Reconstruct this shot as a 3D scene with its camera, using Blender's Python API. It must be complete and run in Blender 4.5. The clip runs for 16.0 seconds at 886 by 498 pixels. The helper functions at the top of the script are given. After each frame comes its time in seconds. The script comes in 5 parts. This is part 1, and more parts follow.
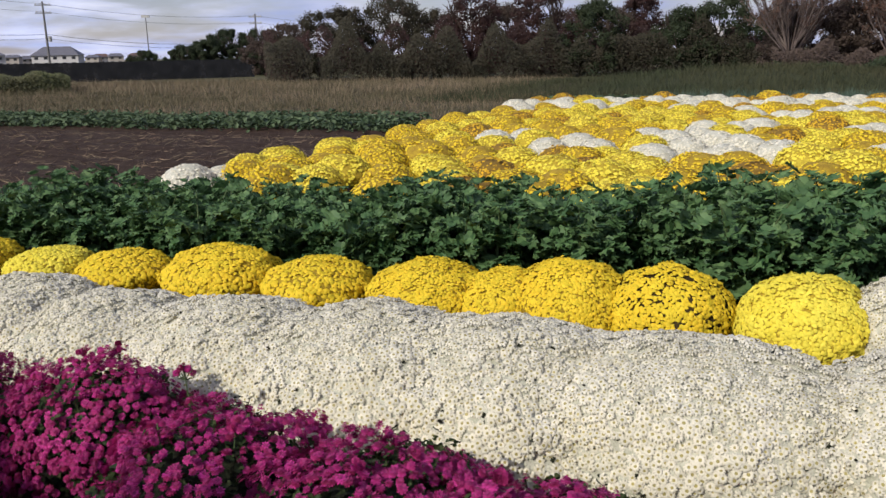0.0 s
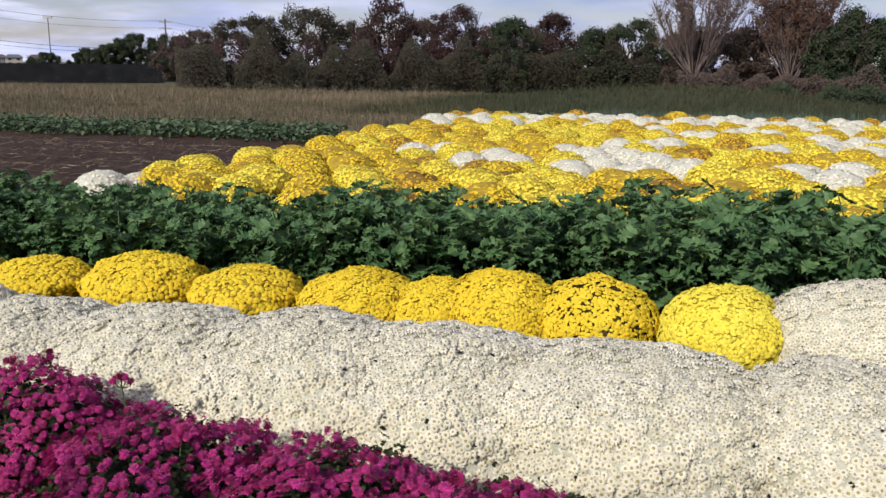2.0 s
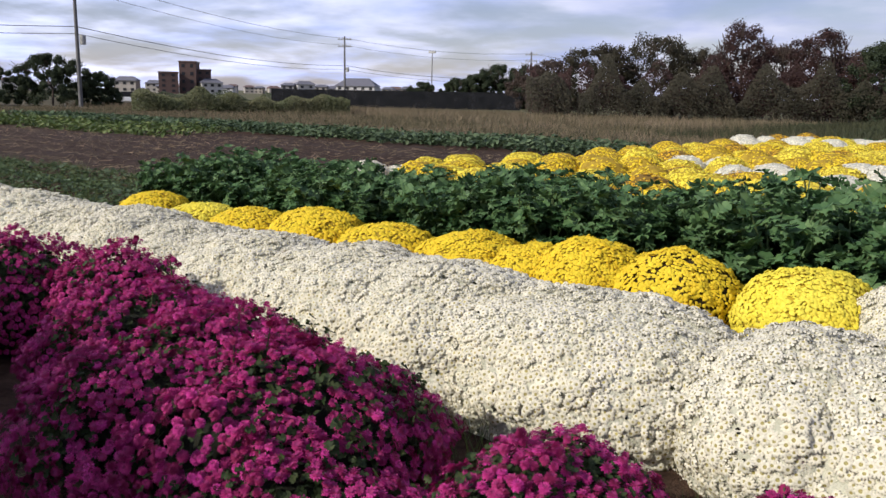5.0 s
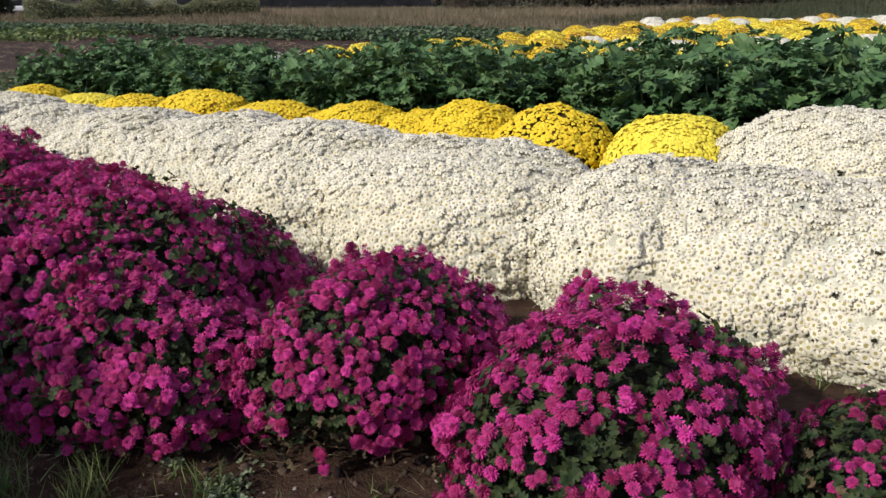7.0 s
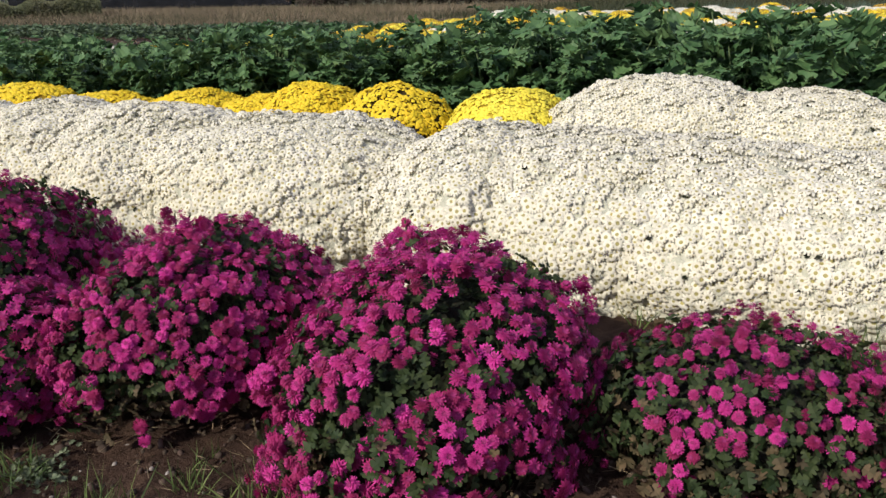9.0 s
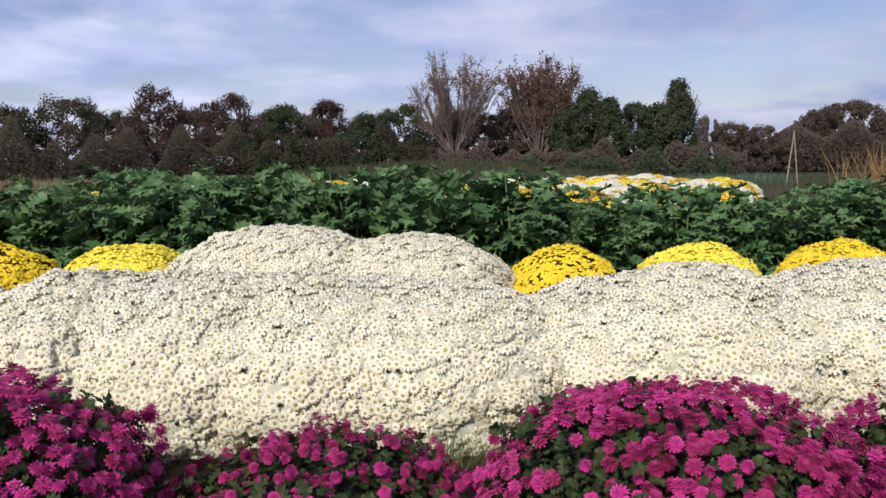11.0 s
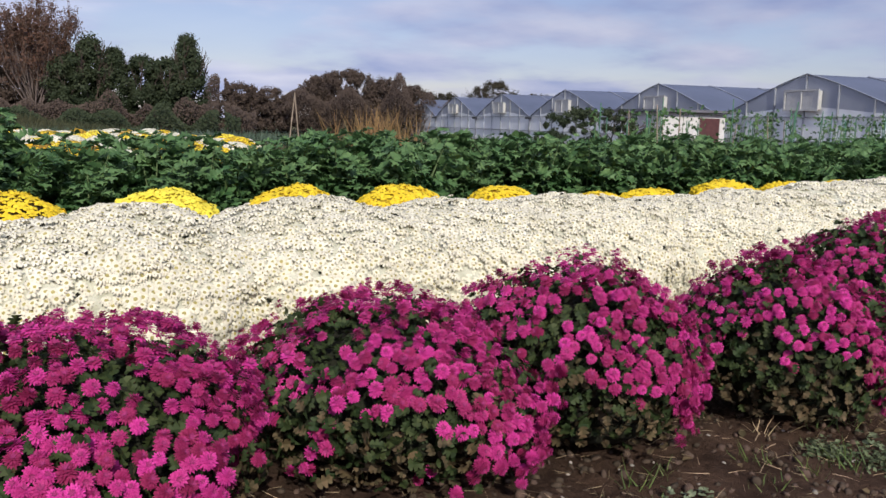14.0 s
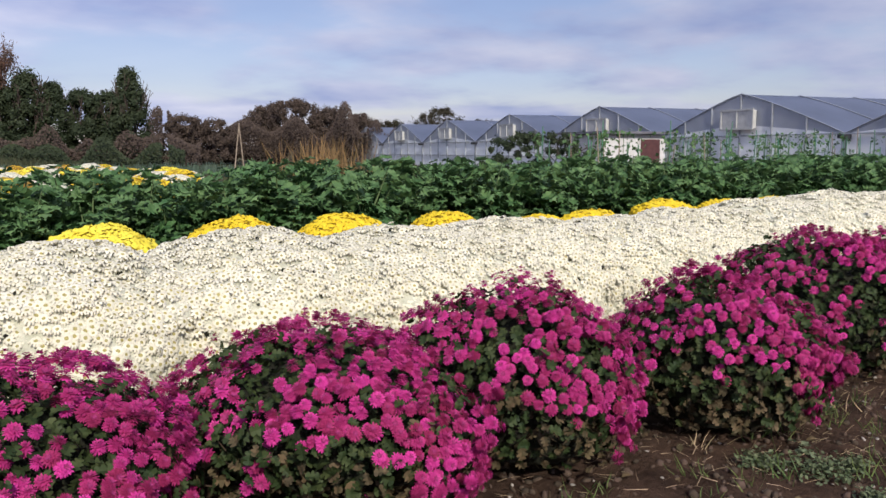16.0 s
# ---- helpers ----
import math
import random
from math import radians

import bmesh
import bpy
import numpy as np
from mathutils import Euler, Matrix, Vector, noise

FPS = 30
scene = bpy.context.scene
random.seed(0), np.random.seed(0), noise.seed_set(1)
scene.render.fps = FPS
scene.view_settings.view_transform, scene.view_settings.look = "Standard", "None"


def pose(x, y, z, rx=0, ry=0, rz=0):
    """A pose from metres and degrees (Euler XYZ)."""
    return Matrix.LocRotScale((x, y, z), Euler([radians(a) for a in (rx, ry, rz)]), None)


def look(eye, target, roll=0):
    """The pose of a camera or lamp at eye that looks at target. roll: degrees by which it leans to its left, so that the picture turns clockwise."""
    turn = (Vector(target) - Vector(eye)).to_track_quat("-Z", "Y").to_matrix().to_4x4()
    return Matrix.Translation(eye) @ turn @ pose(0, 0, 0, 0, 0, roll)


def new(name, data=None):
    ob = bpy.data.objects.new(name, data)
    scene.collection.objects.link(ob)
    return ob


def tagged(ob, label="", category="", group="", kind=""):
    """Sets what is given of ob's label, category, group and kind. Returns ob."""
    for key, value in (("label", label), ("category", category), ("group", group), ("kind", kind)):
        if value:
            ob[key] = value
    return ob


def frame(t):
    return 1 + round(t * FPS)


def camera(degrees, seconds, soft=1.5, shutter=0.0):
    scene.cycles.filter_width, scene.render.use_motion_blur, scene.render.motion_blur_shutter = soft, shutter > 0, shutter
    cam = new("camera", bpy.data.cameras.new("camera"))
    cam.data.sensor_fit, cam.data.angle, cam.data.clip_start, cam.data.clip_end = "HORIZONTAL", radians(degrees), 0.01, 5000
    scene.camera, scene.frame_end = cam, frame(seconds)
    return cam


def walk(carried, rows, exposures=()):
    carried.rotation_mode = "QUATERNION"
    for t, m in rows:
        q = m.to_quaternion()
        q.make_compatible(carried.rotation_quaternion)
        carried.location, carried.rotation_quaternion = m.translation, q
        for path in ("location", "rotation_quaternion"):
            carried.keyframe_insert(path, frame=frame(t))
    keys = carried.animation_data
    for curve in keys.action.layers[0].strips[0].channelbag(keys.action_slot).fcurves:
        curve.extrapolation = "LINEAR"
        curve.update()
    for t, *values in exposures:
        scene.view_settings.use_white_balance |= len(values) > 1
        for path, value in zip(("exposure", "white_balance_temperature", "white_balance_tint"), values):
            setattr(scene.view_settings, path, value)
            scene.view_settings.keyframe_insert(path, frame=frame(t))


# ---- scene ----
cam = camera(56.5, 16.0, soft=1.5)
METRES, EYE, TILT, LEAN, TURN = 4.2, 2.24, -6.7, 4.0, 0.0
ROWS = [
    (0.0, 0.0, 0.0, 0.0, 0.34, -6.75, -2.86),
    (0.5, -0.0314, 0.007, 0.0074, 0.06, -5.75, 0.78),
    (1.0, -0.0393, 0.0055, 0.008, -3.83, -5.76, 0.12),
    (1.5, -0.0379, -0.0092, 0.0121, -4.61, -3.33, -2.37),
    (2.0, -0.039, -0.0131, -0.0072, -5.64, -5.47, -4.03),
    (2.5, 0.0107, -0.042, -0.0335, 1.17, -10.5, -6.7),
    (3.0, 0.1421, -0.0727, -0.0341, 5.92, -8.78, -6.1),
    (5.5, 0.5014, -0.0711, -0.1099, 19.91, -5.71, -7.32),
    (6.0, 0.5254, -0.069, -0.1271, 18.66, -7.04, -5.87),
    (6.5, 0.5483, -0.0714, -0.1396, 16.23, -9.75, -5.57),
    (7.0, 0.5658, -0.0698, -0.1496, 13.76, -11.72, -4.7),
    (7.5, 0.5814, -0.069, -0.1529, 10.55, -12.9, -4.04),
    (8.0, 0.5854, -0.0669, -0.1614, 8.9, -14.37, -4.77),
    (10.5, 0.6664, -0.0866, -0.2092, -10.77, -0.94, -0.16),
    (11.0, 0.6841, -0.0929, -0.2162, -18.39, 1.58, -0.76),
    (11.5, 0.7025, -0.0904, -0.225, -25.14, 0.3, 0.37),
    (12.0, 0.7189, -0.1042, -0.2282, -31.28, -0.15, 0.02),
    (12.5, 0.7305, -0.1134, -0.2306, -35.5, -0.08, 0.94),
    (13.0, 0.7394, -0.121, -0.2344, -39.62, -0.28, 1.05),
    (13.5, 0.7519, -0.1294, -0.2388, -45.89, -1.22, 0.74),
    (14.0, 0.7608, -0.1391, -0.2396, -50.79, -1.37, 1.31),
    (14.5, 0.7643, -0.1445, -0.2404, -53.46, -1.37, 1.67),
    (15.0, 0.763, -0.1485, -0.2395, -53.85, -0.49, 2.32),
    (15.5, 0.7653, -0.1522, -0.2389, -53.99, -0.03, 3.22),
    (16.0, 0.7664, -0.1523, -0.2396, -54.19, 0.3, 3.17),
]
walk(cam, [(t, pose(0, 0, EYE, TILT, LEAN, TURN) @ pose(METRES * x, METRES * y, METRES * z, 90 + pitch, roll, yaw)) for t, x, y, z, yaw, pitch, roll in ROWS],
     exposures=[(0.0, -0.30), (1.0, -0.16), (2.5, -0.16), (3.0, -0.10), (5.5, -0.11), (8.0, -0.02), (10.5, -0.03), (12.0, -0.15), (14.0, -0.04), (16.0, 0.0)])

# world, sun and sky
SUN_AZ, SUN_EL = 219.0, 33.0          # where the sun stands: degrees clockwise from +y, and above the ground


def node(tree, kind, **values):
    made = tree.nodes.new(kind)
    for key, value in values.items():
        made.inputs[key].default_value = value
    return made


def make_sky():
    world = bpy.data.worlds.new("sky")
    scene.world = world
    world.use_nodes = True
    tree = world.node_tree
    tree.nodes.clear()
    link = tree.links.new
    sky = tree.nodes.new("ShaderNodeTexSky")
    sky.sky_type, sky.sun_disc = "NISHITA", False
    sky.sun_elevation, sky.sun_rotation = radians(SUN_EL), radians(SUN_AZ)
    sky.air_density, sky.dust_density, sky.ozone_density = 1.0, 0.6, 2.0
    scaled = tree.nodes.new("ShaderNodeVectorMath")
    scaled.operation = "MULTIPLY"
    scaled.inputs[1].default_value = (0.097, 0.087, 0.102)
    link(sky.outputs["Color"], scaled.inputs[0])
    # drifting stratocumulus: noise on a flat layer above the ground
    coord = tree.nodes.new("ShaderNodeTexCoord")
    parts = tree.nodes.new("ShaderNodeSeparateXYZ")
    link(coord.outputs["Generated"], parts.inputs[0])
    low = tree.nodes.new("ShaderNodeMath")
    low.operation = "MAXIMUM"
    low.inputs[1].default_value = 0.0
    link(parts.outputs["Z"], low.inputs[0])
    lift = tree.nodes.new("ShaderNodeMath")
    lift.operation = "ADD"
    lift.inputs[1].default_value = 0.16
    link(low.outputs[0], lift.inputs[0])
    flat = []
    for axis in "XY":
        over = tree.nodes.new("ShaderNodeMath")
        over.operation = "DIVIDE"
        link(parts.outputs[axis], over.inputs[0])
        link(lift.outputs[0], over.inputs[1])
        flat.append(over)
    layer = tree.nodes.new("ShaderNodeCombineXYZ")
    link(flat[0].outputs[0], layer.inputs[0])
    link(flat[1].outputs[0], layer.inputs[1])
    cloud = node(tree, "ShaderNodeTexNoise", Scale=1.10, Detail=7.0, Roughness=0.52, Distortion=0.15)
    link(layer.outputs[0], cloud.inputs["Vector"])
    cover = tree.nodes.new("ShaderNodeMapRange")
    cover.interpolation_type = "SMOOTHSTEP"
    cover.inputs["From Min"].default_value, cover.inputs["From Max"].default_value = 0.37, 0.60
    cover.inputs["To Min"].default_value, cover.inputs["To Max"].default_value = 0.12, 0.92
    link(cloud.outputs[0], cover.inputs[0])
    tone = node(tree, "ShaderNodeTexNoise", Scale=1.5, Detail=5.0, Roughness=0.5)
    link(layer.outputs[0], tone.inputs["Vector"])
    shade = tree.nodes.new("ShaderNodeValToRGB")
    shade.color_ramp.elements[0].position, shade.color_ramp.elements[0].color = 0.35, (0.39, 0.46, 0.76, 1)
    shade.color_ramp.elements[1].position, shade.color_ramp.elements[1].color = 0.68, (0.74, 0.76, 0.95, 1)
    link(tone.outputs[0], shade.inputs[0])
    mixed = tree.nodes.new("ShaderNodeMix")
    mixed.data_type = "RGBA"
    link(cover.outputs[0], mixed.inputs["Factor"])
    link(scaled.outputs[0], mixed.inputs["A"])
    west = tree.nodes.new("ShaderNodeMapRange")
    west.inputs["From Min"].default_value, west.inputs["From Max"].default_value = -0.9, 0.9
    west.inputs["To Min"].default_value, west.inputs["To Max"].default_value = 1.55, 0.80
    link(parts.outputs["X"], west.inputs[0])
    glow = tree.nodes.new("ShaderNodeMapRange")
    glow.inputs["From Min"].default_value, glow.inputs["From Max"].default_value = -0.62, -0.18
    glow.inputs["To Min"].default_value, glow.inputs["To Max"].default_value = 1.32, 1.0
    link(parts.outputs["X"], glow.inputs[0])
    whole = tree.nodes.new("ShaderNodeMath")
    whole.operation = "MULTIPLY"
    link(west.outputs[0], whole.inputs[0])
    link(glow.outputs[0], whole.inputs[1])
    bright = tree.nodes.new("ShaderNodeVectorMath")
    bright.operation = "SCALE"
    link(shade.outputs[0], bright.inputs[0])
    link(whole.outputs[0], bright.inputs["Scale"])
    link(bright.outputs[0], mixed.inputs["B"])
    ground = tree.nodes.new("ShaderNodeBackground")
    ground.inputs["Strength"].default_value = 1.0
    link(mixed.outputs["Result"], ground.inputs["Color"])
    out = tree.nodes.new("ShaderNodeOutputWorld")
    link(ground.outputs[0], out.inputs["Surface"])
    lamp = bpy.data.lights.new("sun", "SUN")
    lamp.energy, lamp.angle, lamp.color = 4.7, radians(0.8), (1.0, 0.955, 0.87)
    sun = new("sun", lamp)
    a, e = radians(SUN_AZ), radians(SUN_EL)
    way = Vector((math.sin(a) * math.cos(e), math.cos(a) * math.cos(e), math.sin(e)))
    sun.matrix_world = look(way * 60, (0, 0, 0))


make_sky()

# ---- materials ----


def material(name, colour, colour2=None, rough=0.7, scale=6.0, bump=0.0, bump_scale=40.0, spread=0.0, spread_by="object",
             translucent=0.0, metal=0.0, specular=0.3, alpha=1.0, fine=None):
    """A procedural surface: two colours by noise at two sizes, per-piece spread of brightness, relief, light through leaves."""
    made = bpy.data.materials.new(name)
    made.use_nodes = True
    tree = made.node_tree
    link = tree.links.new
    bsdf = tree.nodes["Principled BSDF"]
    bsdf.inputs["Roughness"].default_value = rough
    bsdf.inputs["Metallic"].default_value = metal
    bsdf.inputs["Specular IOR Level"].default_value = specular
    coord = tree.nodes.new("ShaderNodeTexCoord")
    noise_a = node(tree, "ShaderNodeTexNoise", Scale=scale, Detail=4.0, Roughness=0.6)
    link(coord.outputs["Object"], noise_a.inputs["Vector"])
    ramp = tree.nodes.new("ShaderNodeMapRange")
    ramp.inputs["From Min"].default_value, ramp.inputs["From Max"].default_value = 0.35, 0.65
    link(noise_a.outputs[0], ramp.inputs[0])
    mix = tree.nodes.new("ShaderNodeMix")
    mix.data_type = "RGBA"
    mix.inputs["A"].default_value = (*colour, 1)
    mix.inputs["B"].default_value = (*(colour2 or colour), 1)
    link(ramp.outputs[0], mix.inputs["Factor"])
    shown = mix.outputs["Result"]
    if fine:
        noise_b = node(tree, "ShaderNodeTexNoise", Scale=scale * 9, Detail=3.0, Roughness=0.7)
        link(coord.outputs["Object"], noise_b.inputs["Vector"])
        level = tree.nodes.new("ShaderNodeMapRange")
        level.inputs["From Min"].default_value, level.inputs["From Max"].default_value = 0.35, 0.65
        level.inputs["To Max"].default_value = 0.6
        link(noise_b.outputs[0], level.inputs[0])
        mix_b = tree.nodes.new("ShaderNodeMix")
        mix_b.data_type = "RGBA"
        mix_b.inputs["B"].default_value = (*fine, 1)
        link(level.outputs[0], mix_b.inputs["Factor"])
        link(shown, mix_b.inputs["A"])
        shown = mix_b.outputs["Result"]
    if spread:
        hue = tree.nodes.new("ShaderNodeHueSaturation")
        level = tree.nodes.new("ShaderNodeMapRange")
        level.inputs["To Min"].default_value, level.inputs["To Max"].default_value = 1 - spread, 1 + spread
        turn = tree.nodes.new("ShaderNodeMapRange")
        turn.inputs["To Min"].default_value, turn.inputs["To Max"].default_value = 0.5 + 0.03 * spread, 0.5 - 0.05 * spread
        if spread_by == "object":
            info = tree.nodes.new("ShaderNodeObjectInfo")
            source = info.outputs["Random"]
        else:
            info = tree.nodes.new("ShaderNodeNewGeometry")
            source = info.outputs["Random Per Island"]
        link(source, level.inputs[0])
        link(source, turn.inputs[0])
        link(level.outputs[0], hue.inputs["Value"])
        link(turn.outputs[0], hue.inputs["Hue"])
        link(shown, hue.inputs["Color"])
        shown = hue.outputs["Color"]
    link(shown, bsdf.inputs["Base Color"])
    if bump:
        grain = node(tree, "ShaderNodeTexNoise", Scale=bump_scale, Detail=5.0, Roughness=0.65)
        link(coord.outputs["Object"], grain.inputs["Vector"])
        relief = node(tree, "ShaderNodeBump", Strength=bump, Distance=0.02)
        link(grain.outputs[0], relief.inputs["Height"])
        link(relief.outputs[0], bsdf.inputs["Normal"])
    if alpha < 1:
        bsdf.inputs["Alpha"].default_value = alpha
    if translucent:
        thin = tree.nodes.new("ShaderNodeBsdfTranslucent")
        link(shown, thin.inputs["Color"])
        both = tree.nodes.new("ShaderNodeMixShader")
        both.inputs[0].default_value = translucent
        link(bsdf.outputs[0], both.inputs[1])
        link(thin.outputs[0], both.inputs[2])
        link(both.outputs[0], tree.nodes["Material Output"].inputs["Surface"])
    return made


def petals(name, a, b, spread):
    """The same petals twice: for single blossoms, and for blossoms joined into one mesh."""
    return [material(name + way, a, b, rough=0.65, scale=5.0, spread=spread, spread_by=way, translucent=0.18, specular=0.15)
            for way in ("object", "island")]


M = {
    "white": petals("white_petal_", (0.755, 0.71, 0.585), (0.70, 0.65, 0.50), 0.09),
    "white_eye": [material("white_eye", (0.40, 0.34, 0.12), (0.26, 0.23, 0.09), rough=0.9)] * 2,
    "purple": petals("purple_petal_", (0.51, 0.048, 0.200), (0.33, 0.019, 0.112), 0.40),
    "purple_eye": [material("purple_eye", (0.30, 0.030, 0.125), (0.21, 0.018, 0.09), rough=0.9)] * 2,
    "lemon": petals("lemon_petal_", (0.83, 0.71, 0.085), (0.79, 0.65, 0.06), 0.09),
    "gold": petals("gold_petal_", (0.80, 0.60, 0.040), (0.74, 0.52, 0.028), 0.13),
    "amber": petals("amber_petal_", (0.70, 0.44, 0.03), (0.62, 0.36, 0.025), 0.16),
    "yellow_eye": [material("yellow_eye", (0.60, 0.33, 0.01), (0.40, 0.20, 0.01), rough=0.9)] * 2,
    # Near-black: the shade deep inside the bushes, put into the colour.
    "under": material("gap_shade", (0.018, 0.022, 0.009), (0.012, 0.010, 0.006), rough=0.95, scale=14, bump=0.8, bump_scale=60),
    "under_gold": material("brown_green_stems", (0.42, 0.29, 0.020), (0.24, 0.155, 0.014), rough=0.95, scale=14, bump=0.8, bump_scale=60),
    # Darker core colour that shows between the blossoms of two yellow bushes.
    "under_dark": material("dark_brown_core", (0.075, 0.050, 0.012), (0.035, 0.024, 0.008), rough=0.95, scale=14, bump=0.8, bump_scale=60),
    "under_white": material("grey_green_stems", (0.62, 0.60, 0.48), (0.45, 0.44, 0.33), rough=0.95, scale=14, bump=0.8, bump_scale=60),
    "lemon_heap": material("lemon_heap", (0.60, 0.46, 0.035), (0.42, 0.29, 0.022), rough=0.8, scale=9, fine=(0.24, 0.17, 0.02), bump=1.0, bump_scale=26),
    "gold_heap": material("gold_heap", (0.48, 0.33, 0.022), (0.30, 0.19, 0.016), rough=0.8, scale=9, fine=(0.20, 0.12, 0.015), bump=1.0, bump_scale=26),
    "amber_heap": material("amber_heap", (0.28, 0.165, 0.02), (0.16, 0.09, 0.012), rough=0.8, scale=9, fine=(0.15, 0.09, 0.015), bump=1.0, bump_scale=26),
    "white_heap": material("white_heap", (0.68, 0.66, 0.56), (0.52, 0.50, 0.40), rough=0.8, scale=9, fine=(0.30, 0.28, 0.19), bump=1.0, bump_scale=26),
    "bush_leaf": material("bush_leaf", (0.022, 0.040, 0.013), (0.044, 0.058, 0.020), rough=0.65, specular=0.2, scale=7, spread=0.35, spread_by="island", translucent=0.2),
    "dry_leaf": material("dry_leaf", (0.095, 0.070, 0.032), (0.055, 0.042, 0.022), rough=0.8, scale=7, spread=0.4, spread_by="island", translucent=0.1),
    "crop_leaf": material("crop_leaf", (0.052, 0.122, 0.042), (0.104, 0.180, 0.070), rough=0.55, scale=3, spread=0.35, spread_by="island", translucent=0.22, specular=0.22),
    "crop_leaf_one": material("crop_leaf_one", (0.052, 0.122, 0.042), (0.104, 0.180, 0.070), rough=0.55, scale=3, spread=0.35, translucent=0.22, specular=0.22),
    "stem": material("green_stem", (0.09, 0.13, 0.05), (0.06, 0.09, 0.03), rough=0.7),
    "twig": material("brown_twig", (0.075, 0.05, 0.03), (0.05, 0.032, 0.02), rough=0.9, scale=20),
    "straw": material("straw", (0.36, 0.28, 0.17), (0.22, 0.16, 0.09), rough=0.9, scale=3, spread=0.4, spread_by="island"),
    "grass": material("grass_blade", (0.07, 0.12, 0.03), (0.13, 0.16, 0.05), rough=0.6, scale=2, spread=0.35, spread_by="island", translucent=0.25),
    "dry_grass": material("dry_grass_blade", (0.215, 0.165, 0.105), (0.125, 0.108, 0.058), rough=0.9, scale=0.15, spread=0.3, spread_by="island", translucent=0.15),
    "olive_grass": material("olive_grass_blade", (0.042, 0.052, 0.024), (0.060, 0.058, 0.028), rough=0.9, scale=0.15, spread=0.3, spread_by="island", translucent=0.15),
    "leek": material("leek_blade", (0.050, 0.085, 0.058), (0.085, 0.120, 0.085), rough=0.6, scale=0.4, spread=0.25, spread_by="island", translucent=0.15),
    "reed": material("reed_blade", (0.30, 0.19, 0.075), (0.19, 0.125, 0.055), rough=0.85, scale=0.6, spread=0.35, spread_by="island", translucent=0.2),
    "field_crop": material("field_crop_leaf", (0.060, 0.098, 0.046), (0.100, 0.138, 0.072), rough=0.6, scale=0.8, spread=0.35, spread_by="island", translucent=0.2, specular=0.2),
    "weed": material("weed_leaf", (0.12, 0.16, 0.08), (0.20, 0.23, 0.14), rough=0.6, scale=9, spread=0.3, spread_by="island", translucent=0.2),
    "mat": material("mat_weed_leaf", (0.075, 0.105, 0.045), (0.12, 0.14, 0.075), rough=0.7, scale=9, spread=0.35, spread_by="island", translucent=0.2),
    "clod": material("soil_clod", (0.050, 0.034, 0.024), (0.085, 0.058, 0.040), rough=0.95, scale=30, spread=0.35, spread_by="island"),
    "stone": material("pale_stone", (0.30, 0.27, 0.23), (0.16, 0.13, 0.11), rough=0.9, scale=20, spread=0.3, spread_by="island"),
    "bark": material("bark", (0.085, 0.062, 0.048), (0.05, 0.037, 0.03), rough=0.95, scale=2.5, bump=0.6, bump_scale=12),
    "pale_bark": material("pale_bark", (0.17, 0.13, 0.115), (0.12, 0.092, 0.08), rough=0.95, scale=2.5, bump=0.6, bump_scale=12),
    "evergreen": material("evergreen_leaf", (0.030, 0.045, 0.020), (0.045, 0.058, 0.026), rough=0.7, scale=0.6, spread=0.18, spread_by="island", translucent=0.3),
    "olive": material("olive_leaf", (0.044, 0.042, 0.024), (0.060, 0.050, 0.030), rough=0.7, scale=0.6, spread=0.18, spread_by="island", translucent=0.3),
    "rust": material("rust_leaf", (0.066, 0.030, 0.024), (0.046, 0.027, 0.024), rough=0.7, scale=0.6, spread=0.18, spread_by="island", translucent=0.3),
    "brown": material("brown_leaf", (0.105, 0.076, 0.058), (0.078, 0.056, 0.044), rough=0.8, scale=0.5, spread=0.18, spread_by="island", translucent=0.3),
    "russet": material("russet_leaf", (0.165, 0.090, 0.058), (0.12, 0.070, 0.050), rough=0.8, scale=0.5, spread=0.22, spread_by="island", translucent=0.3),
    "plaster": material("white_wall", (0.62, 0.60, 0.58), (0.50, 0.48, 0.46), rough=0.8, scale=0.8, fine=(0.42, 0.40, 0.38)),
    "cream": material("cream_wall", (0.46, 0.41, 0.35), (0.38, 0.34, 0.30), rough=0.8, scale=0.8, fine=(0.32, 0.29, 0.25)),
    "grey_wall": material("grey_wall", (0.30, 0.29, 0.29), (0.24, 0.23, 0.23), rough=0.8, scale=0.8, fine=(0.2, 0.19, 0.19)),
    "scrub": material("scrub_leaf", (0.092, 0.108, 0.046), (0.125, 0.118, 0.058), rough=0.7, scale=0.4, spread=0.25, spread_by="island", translucent=0.3),
    "brick": material("brown_tile_wall", (0.13, 0.085, 0.075), (0.10, 0.065, 0.060), rough=0.8, scale=0.5, fine=(0.09, 0.05, 0.04)),
    "roof": material("slate_roof", (0.13, 0.13, 0.15), (0.09, 0.09, 0.11), rough=0.6, scale=1.0, fine=(0.16, 0.15, 0.16)),
    "red_roof": material("brown_roof", (0.17, 0.10, 0.08), (0.12, 0.08, 0.07), rough=0.6, scale=1.0, fine=(0.10, 0.07, 0.06)),
    "dark": material("dark_opening", (0.03, 0.03, 0.035), (0.02, 0.02, 0.022), rough=0.3),
    "concrete": material("concrete_pole", (0.16, 0.155, 0.15), (0.11, 0.105, 0.10), rough=0.8, scale=1.5),
    "steel": material("galvanised_steel", (0.42, 0.43, 0.45), (0.30, 0.31, 0.33), rough=0.45, scale=3, metal=0.6),
    "film": material("greenhouse_film", (0.125, 0.145, 0.21), (0.095, 0.112, 0.165), rough=0.45, scale=0.5, alpha=0.8, specular=0.25),
    "film_gable": material("film_gable", (0.52, 0.54, 0.59), (0.45, 0.47, 0.52), rough=0.4, scale=0.5, translucent=0.4, specular=0.3, alpha=0.85),
